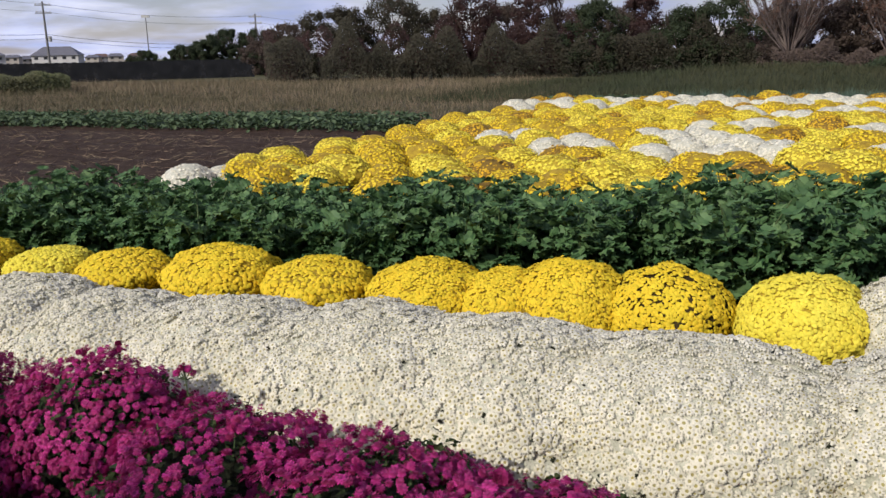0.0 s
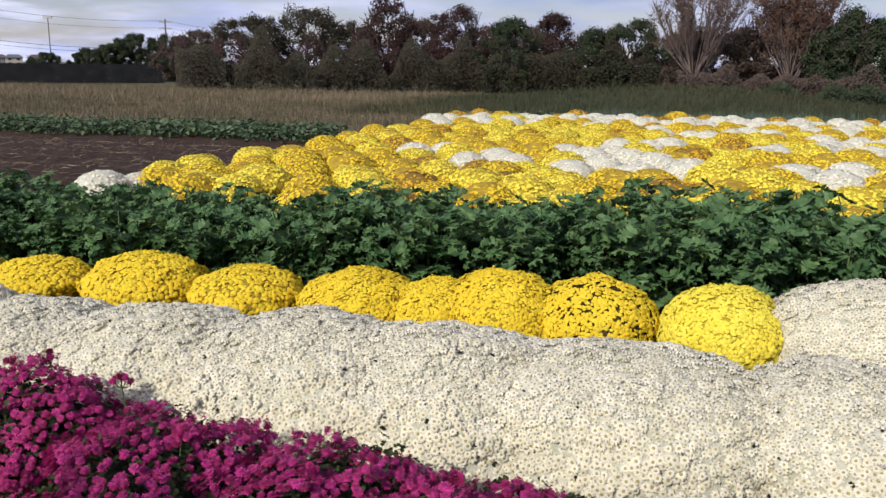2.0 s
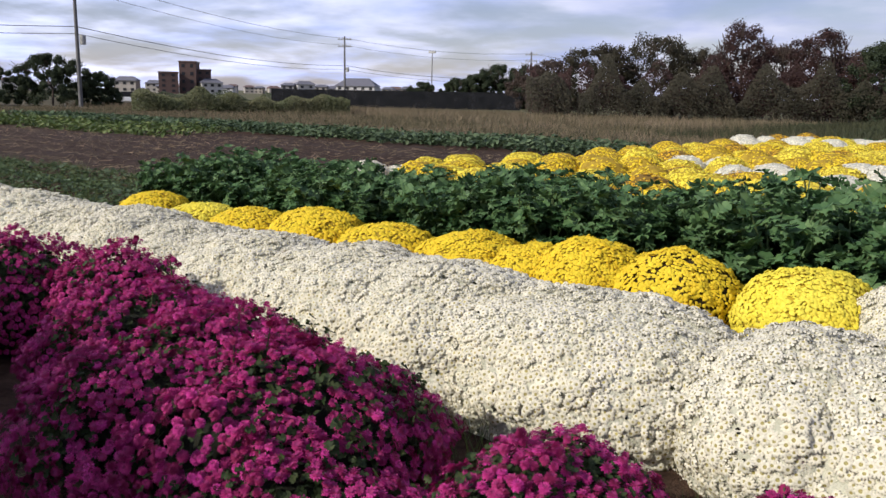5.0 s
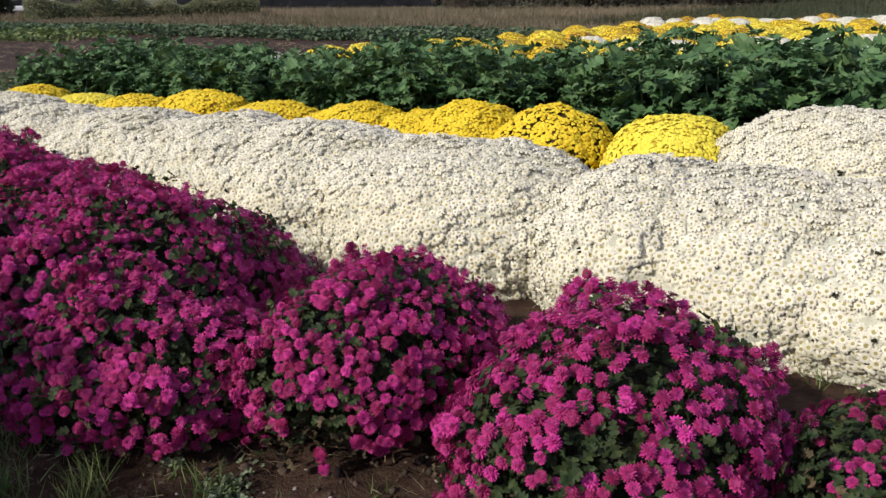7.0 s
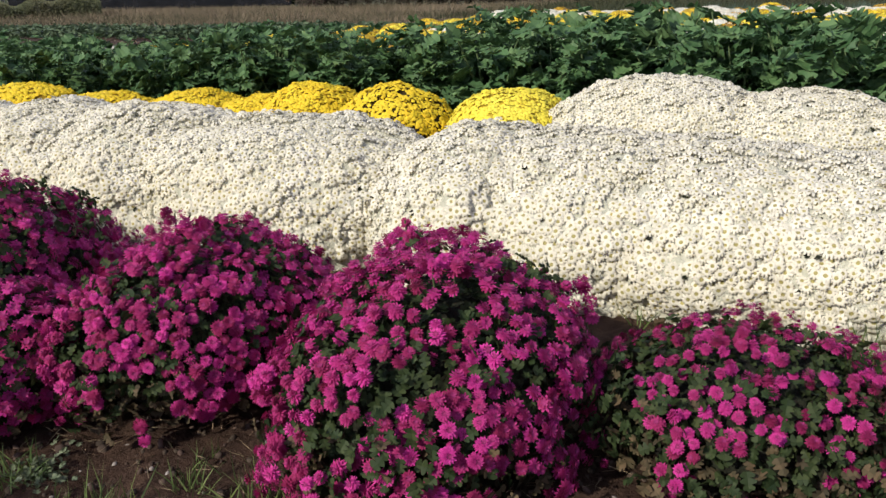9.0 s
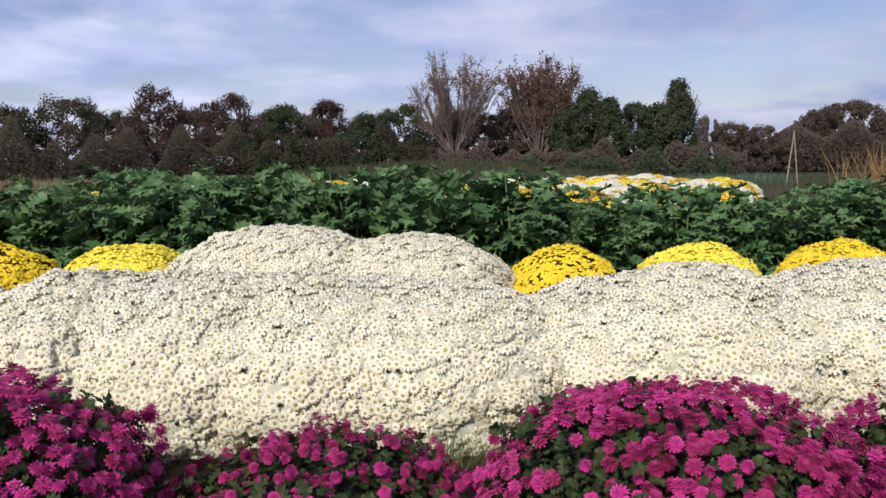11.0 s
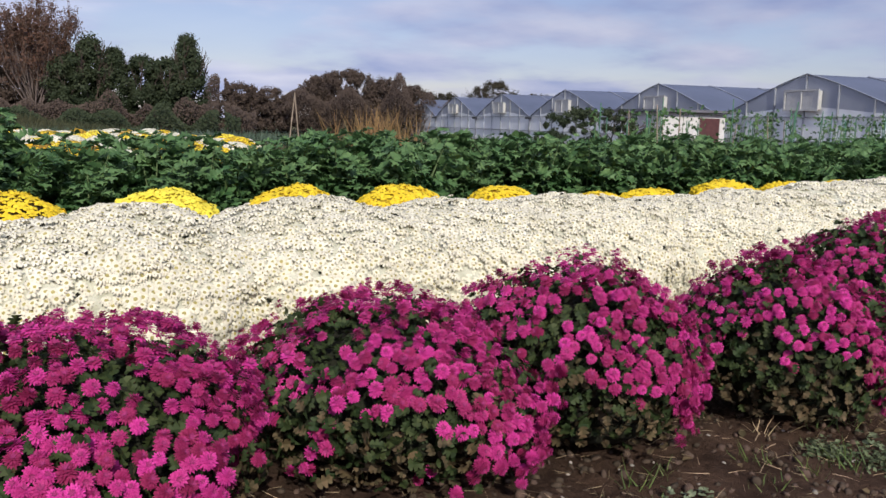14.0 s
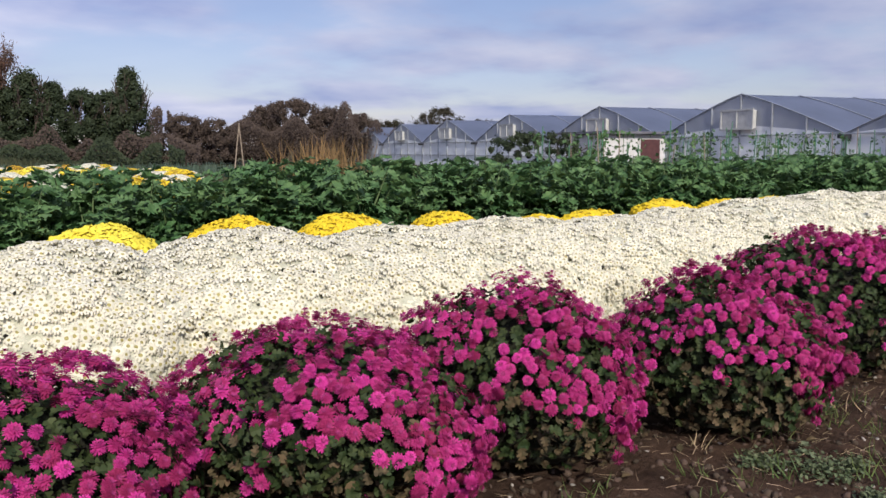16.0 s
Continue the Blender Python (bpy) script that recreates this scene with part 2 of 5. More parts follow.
    "film_side": material("white_film_side", (0.90, 0.90, 0.89), (0.84, 0.84, 0.84), rough=0.5, scale=0.5, translucent=0.35),
    "vent": material("grey_vent", (0.46, 0.45, 0.42), (0.36, 0.35, 0.33), rough=0.6),
    "stake": material("green_stake", (0.05, 0.20, 0.12), (0.10, 0.17, 0.10), rough=0.4, scale=2),
    "wood": material("weathered_wood", (0.30, 0.24, 0.18), (0.20, 0.15, 0.11), rough=0.9, scale=8),
    "net": material("black_netting", (0.014, 0.015, 0.017), (0.028, 0.028, 0.030), rough=0.95, scale=1.0, specular=0.05, alpha=0.92),
    "red_door": material("maroon_door", (0.09, 0.035, 0.035), (0.06, 0.025, 0.025), rough=0.6),
    "car_paint": material("white_car_paint", (0.75, 0.75, 0.76), rough=0.25, specular=0.6),
}

# ---- meshes ----
TURN_ROWS = radians(-18.5)             # the planted rows run this way
CU, SU = math.cos(TURN_ROWS), math.sin(TURN_ROWS)
rng = np.random.default_rng(7)


def at(u, v, z=0.0):
    """u metres along the rows and v across them."""
    return Vector((u * CU - v * SU, u * SU + v * CU, z))


def bearing(az, d, z=0.0):
    """d metres from the path, az degrees clockwise from +y."""
    x, y = (1.97, -0.35) if az < -11 else (2.67, -0.47) if az < 36 else (3.0, -0.72)
    return Vector((x + d * math.sin(radians(az)), y + d * math.cos(radians(az)), z))


def mesh_of(name, verts, faces, mats, slots=None, smooth=False):
    """A mesh from arrays; faces is (n, k), or a list of such."""
    groups = faces if isinstance(faces, list) else [faces]
    groups = [np.asarray(f, dtype=np.int32) for f in groups if len(f)]
    verts = np.asarray(verts, dtype=np.float32)
    me = bpy.data.meshes.new(name)
    me.vertices.add(len(verts))
    me.vertices.foreach_set("co", verts.ravel())
    loops = np.concatenate([f.ravel() for f in groups])
    sizes = np.concatenate([np.full(len(f), f.shape[1], dtype=np.int32) for f in groups])
    me.loops.add(len(loops))
    me.loops.foreach_set("vertex_index", loops)
    me.polygons.add(len(sizes))
    me.polygons.foreach_set("loop_start", np.concatenate([[0], np.cumsum(sizes)[:-1]]).astype(np.int32))
    for m in mats:
        me.materials.append(m)
    if slots is not None:
        me.polygons.foreach_set("material_index", np.asarray(slots, dtype=np.int32))
    if smooth:
        me.polygons.foreach_set("use_smooth", np.ones(len(sizes), dtype=bool))
    me.update(calc_edges=True)
    return me


def part(name, data, parent=None, label="", where=None):
    """One mesh object, under a thing or a part of it. data: a mesh, or (bmesh, material)."""
    if isinstance(data, tuple):
        bm, mat = data
        data = bpy.data.meshes.new(name)
        bm.to_mesh(data)
        bm.free()
        data.materials.append(mat)
    ob = new(name, data)
    if parent is not None:
        ob.parent = parent
    if where is not None:
        ob.matrix_basis = where
    if label:
        ob["label"] = label
    return ob


def thing(name, where, label, category, group="", kind=""):
    ob = new(name)
    ob.empty_display_size = 0.1
    ob.matrix_basis = where if isinstance(where, Matrix) else Matrix.Translation(where)
    return tagged(ob, label, category, group, kind)


def frames_from(normals, spins):
    """Rotation matrices whose z is each normal, turned about it."""
    z = normals / np.linalg.norm(normals, axis=1, keepdims=True)
    ref = np.where(np.abs(z[:, 2:3]) < 0.9, [[0.0, 0, 1]], [[1.0, 0, 0]])
    x = np.cross(ref, z)
    x /= np.linalg.norm(x, axis=1, keepdims=True)
    y = np.cross(z, x)
    c, s = np.cos(spins)[:, None], np.sin(spins)[:, None]
    return np.stack([x * c + y * s, y * c - x * s, z], axis=2)


def stamp(template, places, turns, sizes):
    """Copies of a template (verts, tris, slots) at places, joined."""
    tv, tf, ts = template
    n = len(places)
    sizes = np.asarray(sizes)
    scaled = tv[None] * (sizes[:, None, None] if sizes.ndim == 1 else sizes[:, None, :])
    verts = np.einsum("nij,nkj->nki", turns, scaled) + places[:, None]
    faces = tf[None] + (np.arange(n) * len(tv))[:, None, None]
    return verts.reshape(-1, 3), faces.reshape(-1, tf.shape[1]), np.tile(ts, n)


def star_daisy(count, eye=0.30):
    """The same from farther off: narrow petals with gaps between their drooping tips."""
    verts, tris, slots = [(0, 0, 0.10)], [], []
    for i in range(count):
        a, w = 2 * math.pi * i / count, math.pi / count
        r = 0.97 + 0.11 * math.sin(4.7 * i + 1)
        n = len(verts)
        for f, g, z in ((eye, -1, 0.06), (eye, 1, 0.06), (0.70 * r, -0.92, 0.12), (r, -0.35, -0.22 + 0.1 * math.sin(3 * i)), (r * 0.96, 0.5, -0.26), (0.70 * r, 0.92, 0.12)):
            verts.append((f * math.cos(a + g * w), f * math.sin(a + g * w), z))
        tris += [(0, n, n + 1), (n, n + 2, n + 5), (n, n + 5, n + 1), (n + 2, n + 3, n + 4), (n + 2, n + 4, n + 5)]
        slots += [1, 0, 0, 0, 0]
    return np.array(verts), np.array(tris), np.array(slots)


def petal_daisy(count):
    """The same with single blunt petals, each folded a little along its length."""
    verts, tris, slots = [(0, 0, 0.12)], [], []
    for i in range(count):
        a, w = 2 * math.pi * i / count, math.pi / count
        r = 0.97 + 0.08 * math.sin(4.7 * i + 1)
        n = len(verts)
        for f, g, z in ((0.31, -1, 0.0), (0.31, 1, 0.0), (0.66, -1.02, 0.16), (0.64, 0, 0.24), (0.66, 1.02, 0.16), (r, -0.42, -0.30), (r * 1.05, 0.1, -0.22), (r, 0.5, -0.32)):
            verts.append((f * math.cos(a + g * w), f * math.sin(a + g * w), z + 0.03 * math.sin(2.9 * i)))
        tris += [(0, n, n + 1), (n, n + 2, n + 3), (n, n + 3, n + 1), (n + 1, n + 3, n + 4), (n + 2, n + 5, n + 3), (n + 3, n + 5, n + 6), (n + 3, n + 6, n + 7), (n + 3, n + 7, n + 4)]
        slots += [1] + [0] * 7
    return np.array(verts), np.array(tris), np.array(slots)


def pompon(rings):
    """A ball of many narrow pointed petals, of radius 1: rings of (count, radius, tip height, base height)."""
    verts, tris, slots = [], [], []
    for k, (count, radius, tip, base) in enumerate(rings):
        root = len(verts)
        verts.append((0, 0, base))
        for i in range(count):
            a, w = 2 * math.pi * (i + 0.5 * (k % 2)) / count + 0.12 * math.sin(7 * i + k), 0.92 * math.pi / count
            r = radius * (0.93 + 0.11 * math.sin(5.3 * i + 2.1 * k))
            high = tip + 0.09 * math.sin(3.1 * i + k)
            n = len(verts)
            for f, g in ((0.72, -1.0), (1.0, -0.22), (1.0, 0.22), (0.72, 1.0)):
                verts.append((f * r * math.cos(a + g * w), f * r * math.sin(a + g * w), base + (high - base) * (0.55 if f < 1 else 1.0)))
            tris += [(root, n, n + 3), (n, n + 1, n + 2), (n, n + 2, n + 3)]
            slots += [1 if k == len(rings) - 1 else 0] * 3
    return np.array(verts), np.array(tris), np.array(slots)


DAISY = petal_daisy(10)
DAISY_PLAIN = star_daisy(7)
POMPON = pompon([(13, 0.76, -0.76, -0.35), (15, 0.96, -0.40, -0.12), (16, 1.0, 0.0, 0.06), (14, 0.90, 0.38, 0.22), (11, 0.68, 0.66, 0.38), (8, 0.38, 0.72, 0.42)])
POMPON_PLAIN = pompon([(9, 0.90, -0.50, -0.15), (11, 1.0, -0.05, 0.02), (9, 0.86, 0.40, 0.2), (6, 0.52, 0.66, 0.40)])
DOME = (np.array([(0, 0, 0.30)] + [(math.cos(a) * (1 + 0.12 * (-1) ** k), math.sin(a) * (1 + 0.12 * (-1) ** k), -0.42) for k, a in enumerate(np.arange(6) * 1.0472)]),
        np.array([(0, i + 1, (i + 1) % 6 + 1) for i in range(6)]), np.zeros(6, dtype=int))
TUFT = (np.array([(0, 0, 0.32)] + [(math.cos(a), math.sin(a), -0.1 + 0.1 * math.sin(3 * a)) for a in np.arange(5) * 1.2566]),
        np.array([(0, i + 1, (i + 1) % 5 + 1) for i in range(5)]), np.zeros(5, dtype=int))


def lobed_leaf(lobes=4, curl=0.22, wide=0.4, notch=0.42, ruffle=0.05):
    """A deeply lobed leaf from the origin along +y, one long, folded on its midrib and drooping at the tip."""
    verts, tris = [], []
    high = lambda x, y: 0.30 * abs(x) - curl * y * y + ruffle * math.sin(9 * y + 4 * x) + (ruffle - 0.05) * math.sin(31 * x + 17 * y)
    step = 0.86 / lobes
    for i in range(lobes):
        y = 0.10 + step * (i + 0.35)
        w = wide * (0.55 + 0.45 * math.sin(math.pi * (i + 0.9) / (lobes + 0.3)))
        for side in (-1, 1):
            n = len(verts)
            pts = [(0.0, y - 0.4 * step), (notch * w, y - 0.42 * step), (w, y + 0.12 * step), (0.86 * w, y + 0.5 * step), (notch * 0.9 * w, y + 0.52 * step), (0.0, y + 0.75 * step)]
            verts += [(side * a, b, high(a, b)) for a, b in pts]
            fan = [(0, 1, 2), (0, 2, 3), (0, 3, 5), (3, 4, 5)]
            tris += [(n + a, n + b, n + c) if side > 0 else (n + a, n + c, n + b) for a, b, c in fan]
    n = len(verts)
    w = wide * 0.45
    verts += [(0, 0.84, high(0, 0.84)), (w, 0.88, high(w, 0.88)), (0, 1.02, high(0, 1.02)), (-w, 0.88, high(w, 0.88)), (0, 0, 0), (0.02, 0.14, 0), (-0.02, 0.14, 0)]
    tris += [(n, n + 1, n + 2), (n, n + 2, n + 3), (n + 4, n + 5, n + 6)]
    return np.array(verts), np.array(tris), np.zeros(len(tris), dtype=int)


LEAF = lobed_leaf(3, 0.30, 0.42)
CROP_LEAF = lobed_leaf(4, 0.50, 0.50, 0.46, 0.11)
SMALL_LEAF = lobed_leaf(2, 0.30, 0.46, 0.30)
PLAIN_LEAF = (np.array([(0, 0, 0), (0.34, 0.4, 0.10), (0.2, 0.85, -0.05), (0, 1.0, -0.2), (-0.2, 0.85, -0.05), (-0.34, 0.4, 0.10)]),
              np.array([(0, 1, 2), (0, 2, 3), (0, 3, 4), (0, 4, 5)]), np.zeros(4, dtype=int))
SPRAY = (np.array([(0, -0.1, 0), (0.5, 0.35, 0.1), (0, 1.0, -0.1), (-0.5, 0.35, 0.1)]), np.array([(0, 1, 2), (0, 2, 3)]), np.zeros(2, dtype=int))
BLADE = (np.array([(-0.03, 0, 0), (0.03, 0, 0), (0.022, 0.05, 0.5), (-0.022, 0.05, 0.5), (0, 0.24, 1.0)]),
         np.array([(0, 1, 2), (0, 2, 3), (3, 2, 4)]), np.zeros(3, dtype=int))


def sphere_points(n, jitter=0.5):
    """Evenly spread directions on a ball, a little uneven."""
    i = np.arange(n) + 0.5
    z = 1 - 2 * i / n
    a = np.pi * (1 + 5 ** 0.5) * i + rng.uniform(0, 6)
    p = np.stack([np.sqrt(1 - z * z) * np.cos(a), np.sqrt(1 - z * z) * np.sin(a), z], axis=1)
    p += rng.normal(0, jitter / math.sqrt(n), p.shape)
    return p / np.linalg.norm(p, axis=1, keepdims=True)


def lumps(p, seed, scale=2.2):
    """Smooth unevenness of about -1 to 1 at each point."""
    off = np.array([seed * 3.7, seed * 1.3, seed * 2.1])
    return np.array([noise.noise(Vector(q)) for q in p * scale + off])


def upright(d):
    """Directions whose lower half stands up straight, for hedges that reach the ground."""
    d = np.array(d)
    low = d[:, 2] < 0
    flat = np.maximum(1e-6, np.hypot(d[:, 0], d[:, 1]))
    d[low, :2] *= ((1 + 0.10 * d[:, 2]) / flat)[low, None]
    return d


def ball_mesh(name, radii, middle, mat, seed, rough=0.08, rings=9, sides=18, foot=0.0, wobble=0.0, straight=False):
    """A lumpy rounded heap, its underside cut flat at the foot."""
    verts, quads = [], []
    for i in range(rings + 1):
        f = math.pi * i / rings * 0.93
        for j in range(sides):
            a = 2 * math.pi * j / sides
            d = Vector((math.sin(f) * math.cos(a), math.sin(f) * math.sin(a), math.cos(f)))
            r = 1 + rough * noise.noise(d * 2.5 + Vector((seed * 1.7, seed, 0)))
            if wobble:
                r = 1 + wobble * noise.noise(d * 2.2 + Vector((seed * 3.7, seed * 1.3, seed * 2.1))) + 0.6 * wobble * noise.noise(d * 6.0 + Vector(((seed + 9) * 3.7, (seed + 9) * 1.3, (seed + 9) * 2.1)))
            if straight:
                d = Vector(upright([tuple(d)])[0])
            verts.append((d.x * radii[0] * r, d.y * radii[1] * r, max(foot, middle + d.z * radii[2] * r)))
    for i in range(rings):
        for j in range(sides):
            quads.append((i * sides + j, (i + 1) * sides + j, (i + 1) * sides + (j + 1) % sides, i * sides + (j + 1) % sides))
    return mesh_of(name, verts, np.array(quads), [mat], smooth=True)


def apart(p, gap):
    """Which of the places to keep so that none lies nearer to another than the gap."""
    cells, keep = {}, np.zeros(len(p), dtype=bool)
    near = [(a, b, c) for a in (-1, 0, 1) for b in (-1, 0, 1) for c in (-1, 0, 1)]
    for k, (x, y, z) in enumerate(p.tolist()):
        i, j, h = int(x // gap), int(y // gap), int(z // gap)
        for a, b, c in near:
            if any((x - q[0]) ** 2 + (y - q[1]) ** 2 + (z - q[2]) ** 2 < gap * gap for q in cells.get((i + a, j + b, h + c), ())):
                break
        else:
            cells.setdefault((i, j, h), []).append((x, y, z))
            keep[k] = True
    return keep


def even_points(radii, middle, gap, seed, wobble, base, others, low=0.04, peak=0.0, straight=False):
    """Evenly crowded places on a lumpy heap that no neighbour covers, with outward normals, in the world's axes."""
    a, b, c = radii
    area = 4 * math.pi * (((a * b) ** 1.6 + (a * c) ** 1.6 + (b * c) ** 1.6) / 3) ** (1 / 1.6)
    d = rng.normal(0, 1, (int(7 * area / gap ** 2), 3))
    d /= np.linalg.norm(d, axis=1, keepdims=True)
    share = np.linalg.norm(d * np.array([b * c, a * c, a * b]), axis=1)
    d = d[(rng.uniform(0, share.max(), len(d)) < share) & (d[:, 2] * c + middle > low - 0.05)]
    r = 1 + wobble * lumps(d, seed) + 0.6 * wobble * lumps(d, seed + 9, 6.0)
    if straight:
        d = upright(d)
    p = d * np.array(radii) * r[:, None] + np.array([0, 0, middle])
    p[:, 2] += peak * np.exp(-((d[:, 0] ** 2 + d[:, 1] ** 2) / 0.12)) * (d[:, 2] > 0)
    n = d / np.array(radii)
    n /= np.linalg.norm(n, axis=1, keepdims=True)
    p, n = turned(p), turned(n)
    ok = (p[:, 2] > low) & outside(p, base, others)
    p, n = p[ok], n[ok]
    ok = apart(p, gap)
    return p[ok], n[ok]


def heap_points(radii, middle, spacing, seed, wobble=0.07, low=0.04, jitter=0.55):
    """Places and outward normals on a lumpy heap, about one in every spacing squared."""
    a, b, c = radii
    area = 4 * math.pi * (((a * b) ** 1.6 + (a * c) ** 1.6 + (b * c) ** 1.6) / 3) ** (1 / 1.6)
    d = sphere_points(int(area / spacing ** 2), jitter * 1.7)
    r = 1 + wobble * lumps(d, seed) + 0.6 * wobble * lumps(d, seed + 9, 6.0)
    p = d * np.array(radii) * r[:, None] + np.array([0, 0, middle])
    n = d / np.array(radii)
    n /= np.linalg.norm(n, axis=1, keepdims=True)
    keep = p[:, 2] > low
    return p[keep], n[keep]


def outside(p, base, others, grow=0.97):
    """Which places are not inside the neighbouring heaps; (centre, radii, middle) each."""
    ok = np.ones(len(p), dtype=bool)
    for centre, radii, middle in others:
        q = p + np.array(base) - np.array(centre)
        c, s = math.cos(-TURN_ROWS), math.sin(-TURN_ROWS)
        local = np.stack([(q[:, 0] * c - q[:, 1] * s) / radii[0], (q[:, 0] * s + q[:, 1] * c) / radii[1], (q[:, 2] - middle) / radii[2]], axis=1)
        ok &= (local ** 2).sum(axis=1) > grow ** 2
    return ok


def turned(p):
    """From the rows' own axes into the world's."""
    return np.stack([p[:, 0] * CU - p[:, 1] * SU, p[:, 0] * SU + p[:, 1] * CU, p[:, 2]], axis=1)


def tube(path, radii, sides=5):
    """A tapered tube through points: verts and quads."""
    verts, quads = [], []
    for k, (p, r) in enumerate(zip(path, radii)):
        way = (path[min(k + 1, len(path) - 1)] - path[max(k - 1, 0)]).normalized()
        x = way.cross(Vector((0.31, 0.2, 0.93)) if abs(way.z) < 0.9 else Vector((1, 0, 0))).normalized()
        y = way.cross(x)
        for s in range(sides):
            a = 2 * math.pi * s / sides
            verts.append(p + r * (math.cos(a) * x + math.sin(a) * y))
    for k in range(len(path) - 1):
        for s in range(sides):
            quads.append((k * sides + s, k * sides + (s + 1) % sides, (k + 1) * sides + (s + 1) % sides, (k + 1) * sides + s))
    return verts, quads


def tubes_mesh(name, list_of, mat, sides=5):
    verts, quads = [], []
    for path, radii in list_of:
        a, b = tube([Vector(p) for p in path], radii, sides)
        quads += [tuple(i + len(verts) for i in q) for q in b]
        verts += [tuple(p) for p in a]
    return mesh_of(name, verts, np.array(quads), [mat], smooth=True)


# ---- ground ----


def ground_height(u, v):
    """Gentle unevenness, clods near the path, a grassy bank beyond the flower field."""
    q = Vector((u, v, 0))
    z = 0.05 * noise.noise(q * 0.25) + 0.03 * noise.noise(q * 1.1)
    if -12 < u < 14 and 0.0 < v < 4.2:
        z += 0.022 * noise.noise(q * 5.0) + 0.016 * noise.noise(q * 13.0) + 0.010 * noise.noise(q * 29.0)
    if u < -9 and 6 < v < 24:
        z += 0.06 * noise.noise(q * 2.3) + 0.05 * math.sin(v * 5.0)
    bank = math.exp(-((v - 50) / 7.0) ** 2) * (1 / (1 + math.exp(-max(-30.0, min(30.0, (u + 6) / 3.0))))) * (1 / (1 + math.exp(-max(-30.0, min(30.0, (9 - u) / 2.0)))))
    return z + 1.15 * bank - 0.03


def spaced(*stretches):
    """Grid lines: (from, to, step) each, then growing outwards to the horizon on both sides."""
    lines = []
    for a, b, step in stretches:
        lines += list(np.arange(a, b, step))
    first, last, step = lines[0], lines[-1], 1.5
    low, high = [], []
    while last < 2600:
        step *= 1.28
        first, last = first - step, last + step
        low.append(first), high.append(last)
    return low[::-1] + lines + high


def ground_material():
    made = bpy.data.materials.new("field_soil")
    made.use_nodes = True
    tree = made.node_tree
    link = tree.links.new
    bsdf = tree.nodes["Principled BSDF"]
    bsdf.inputs["Roughness"].default_value, bsdf.inputs["Specular IOR Level"].default_value = 0.95, 0.1
    coord = tree.nodes.new("ShaderNodeTexCoord")
    wobble = node(tree, "ShaderNodeTexNoise", Scale=0.5, Detail=3.0)
    link(coord.outputs["Object"], wobble.inputs["Vector"])
    shift = tree.nodes.new("ShaderNodeVectorMath")
    shift.operation = "MULTIPLY_ADD"
    shift.inputs[1].default_value, shift.inputs[2].default_value = (2.0, 2.0, 0), (-1.0, -1.0, 0)
    link(wobble.outputs["Color"], shift.inputs[0])
    moved = tree.nodes.new("ShaderNodeVectorMath")
    link(coord.outputs["Object"], moved.inputs[0])
    link(shift.outputs[0], moved.inputs[1])
    parts = tree.nodes.new("ShaderNodeSeparateXYZ")
    link(moved.outputs[0], parts.inputs[0])

    def two(a, b, scale):
        n = node(tree, "ShaderNodeTexNoise", Scale=scale, Detail=6.0, Roughness=0.7)
        link(coord.outputs["Object"], n.inputs["Vector"])
        r = tree.nodes.new("ShaderNodeMapRange")
        r.inputs["From Min"].default_value, r.inputs["From Max"].default_value = 0.36, 0.64
        link(n.outputs[0], r.inputs[0])
        m = tree.nodes.new("ShaderNodeMix")
        m.data_type = "RGBA"
        m.inputs["A"].default_value, m.inputs["B"].default_value = (*a, 1), (*b, 1)
        link(r.outputs[0], m.inputs["Factor"])
        return m.outputs["Result"]

    def within(axis, lo, hi, soft):
        made_masks = []
        for edge, sign in ((lo, 1), (hi, -1)):
            r = tree.nodes.new("ShaderNodeMapRange")
            r.inputs["From Min"].default_value, r.inputs["From Max"].default_value = edge - sign * soft, edge + sign * soft
            link(parts.outputs[axis], r.inputs[0])
            made_masks.append(r.outputs[0])
        m = tree.nodes.new("ShaderNodeMath")
        m.operation = "MULTIPLY"
        link(made_masks[0], m.inputs[0])
        link(made_masks[1], m.inputs[1])
        return m.outputs[0]

    def both(a, b):
        m = tree.nodes.new("ShaderNodeMath")
        m.operation = "MULTIPLY"
        link(a, m.inputs[0])
        link(b, m.inputs[1])
        return m.outputs[0]

    def over(below, above, mask):
        m = tree.nodes.new("ShaderNodeMix")
        m.data_type = "RGBA"
        link(mask, m.inputs["Factor"])
        link(below, m.inputs["A"])
        link(above, m.inputs["B"])
        return m.outputs["Result"]

    shown = two((0.034, 0.019, 0.013), (0.082, 0.049, 0.033), 7.0)
    shown = over(shown, two((0.028, 0.017, 0.013), (0.062, 0.042, 0.031), 3.0), within("Y", 7.5, 23.0, 0.6))
    shown = over(shown, two((0.105, 0.082, 0.055), (0.070, 0.066, 0.034), 0.35), within("Y", 26.0, 75.0, 1.5))
    shown = over(shown, two((0.085, 0.090, 0.045), (0.12, 0.105, 0.060), 0.06), within("Y", 75.0, 5000.0, 4.0))
    shown = over(shown, two((0.034, 0.042, 0.021), (0.056, 0.058, 0.030), 0.5), both(within("X", -9.0, 3000.0, 2.0), within("Y", 33.0, 80.0, 1.5)))
    link(shown, bsdf.inputs["Base Color"])
    grain = node(tree, "ShaderNodeTexNoise", Scale=38.0, Detail=6.0, Roughness=0.7)
    link(coord.outputs["Object"], grain.inputs["Vector"])
    relief = node(tree, "ShaderNodeBump", Strength=0.9, Distance=0.03)
    link(grain.outputs[0], relief.inputs["Height"])
    link(relief.outputs[0], bsdf.inputs["Normal"])
    return made


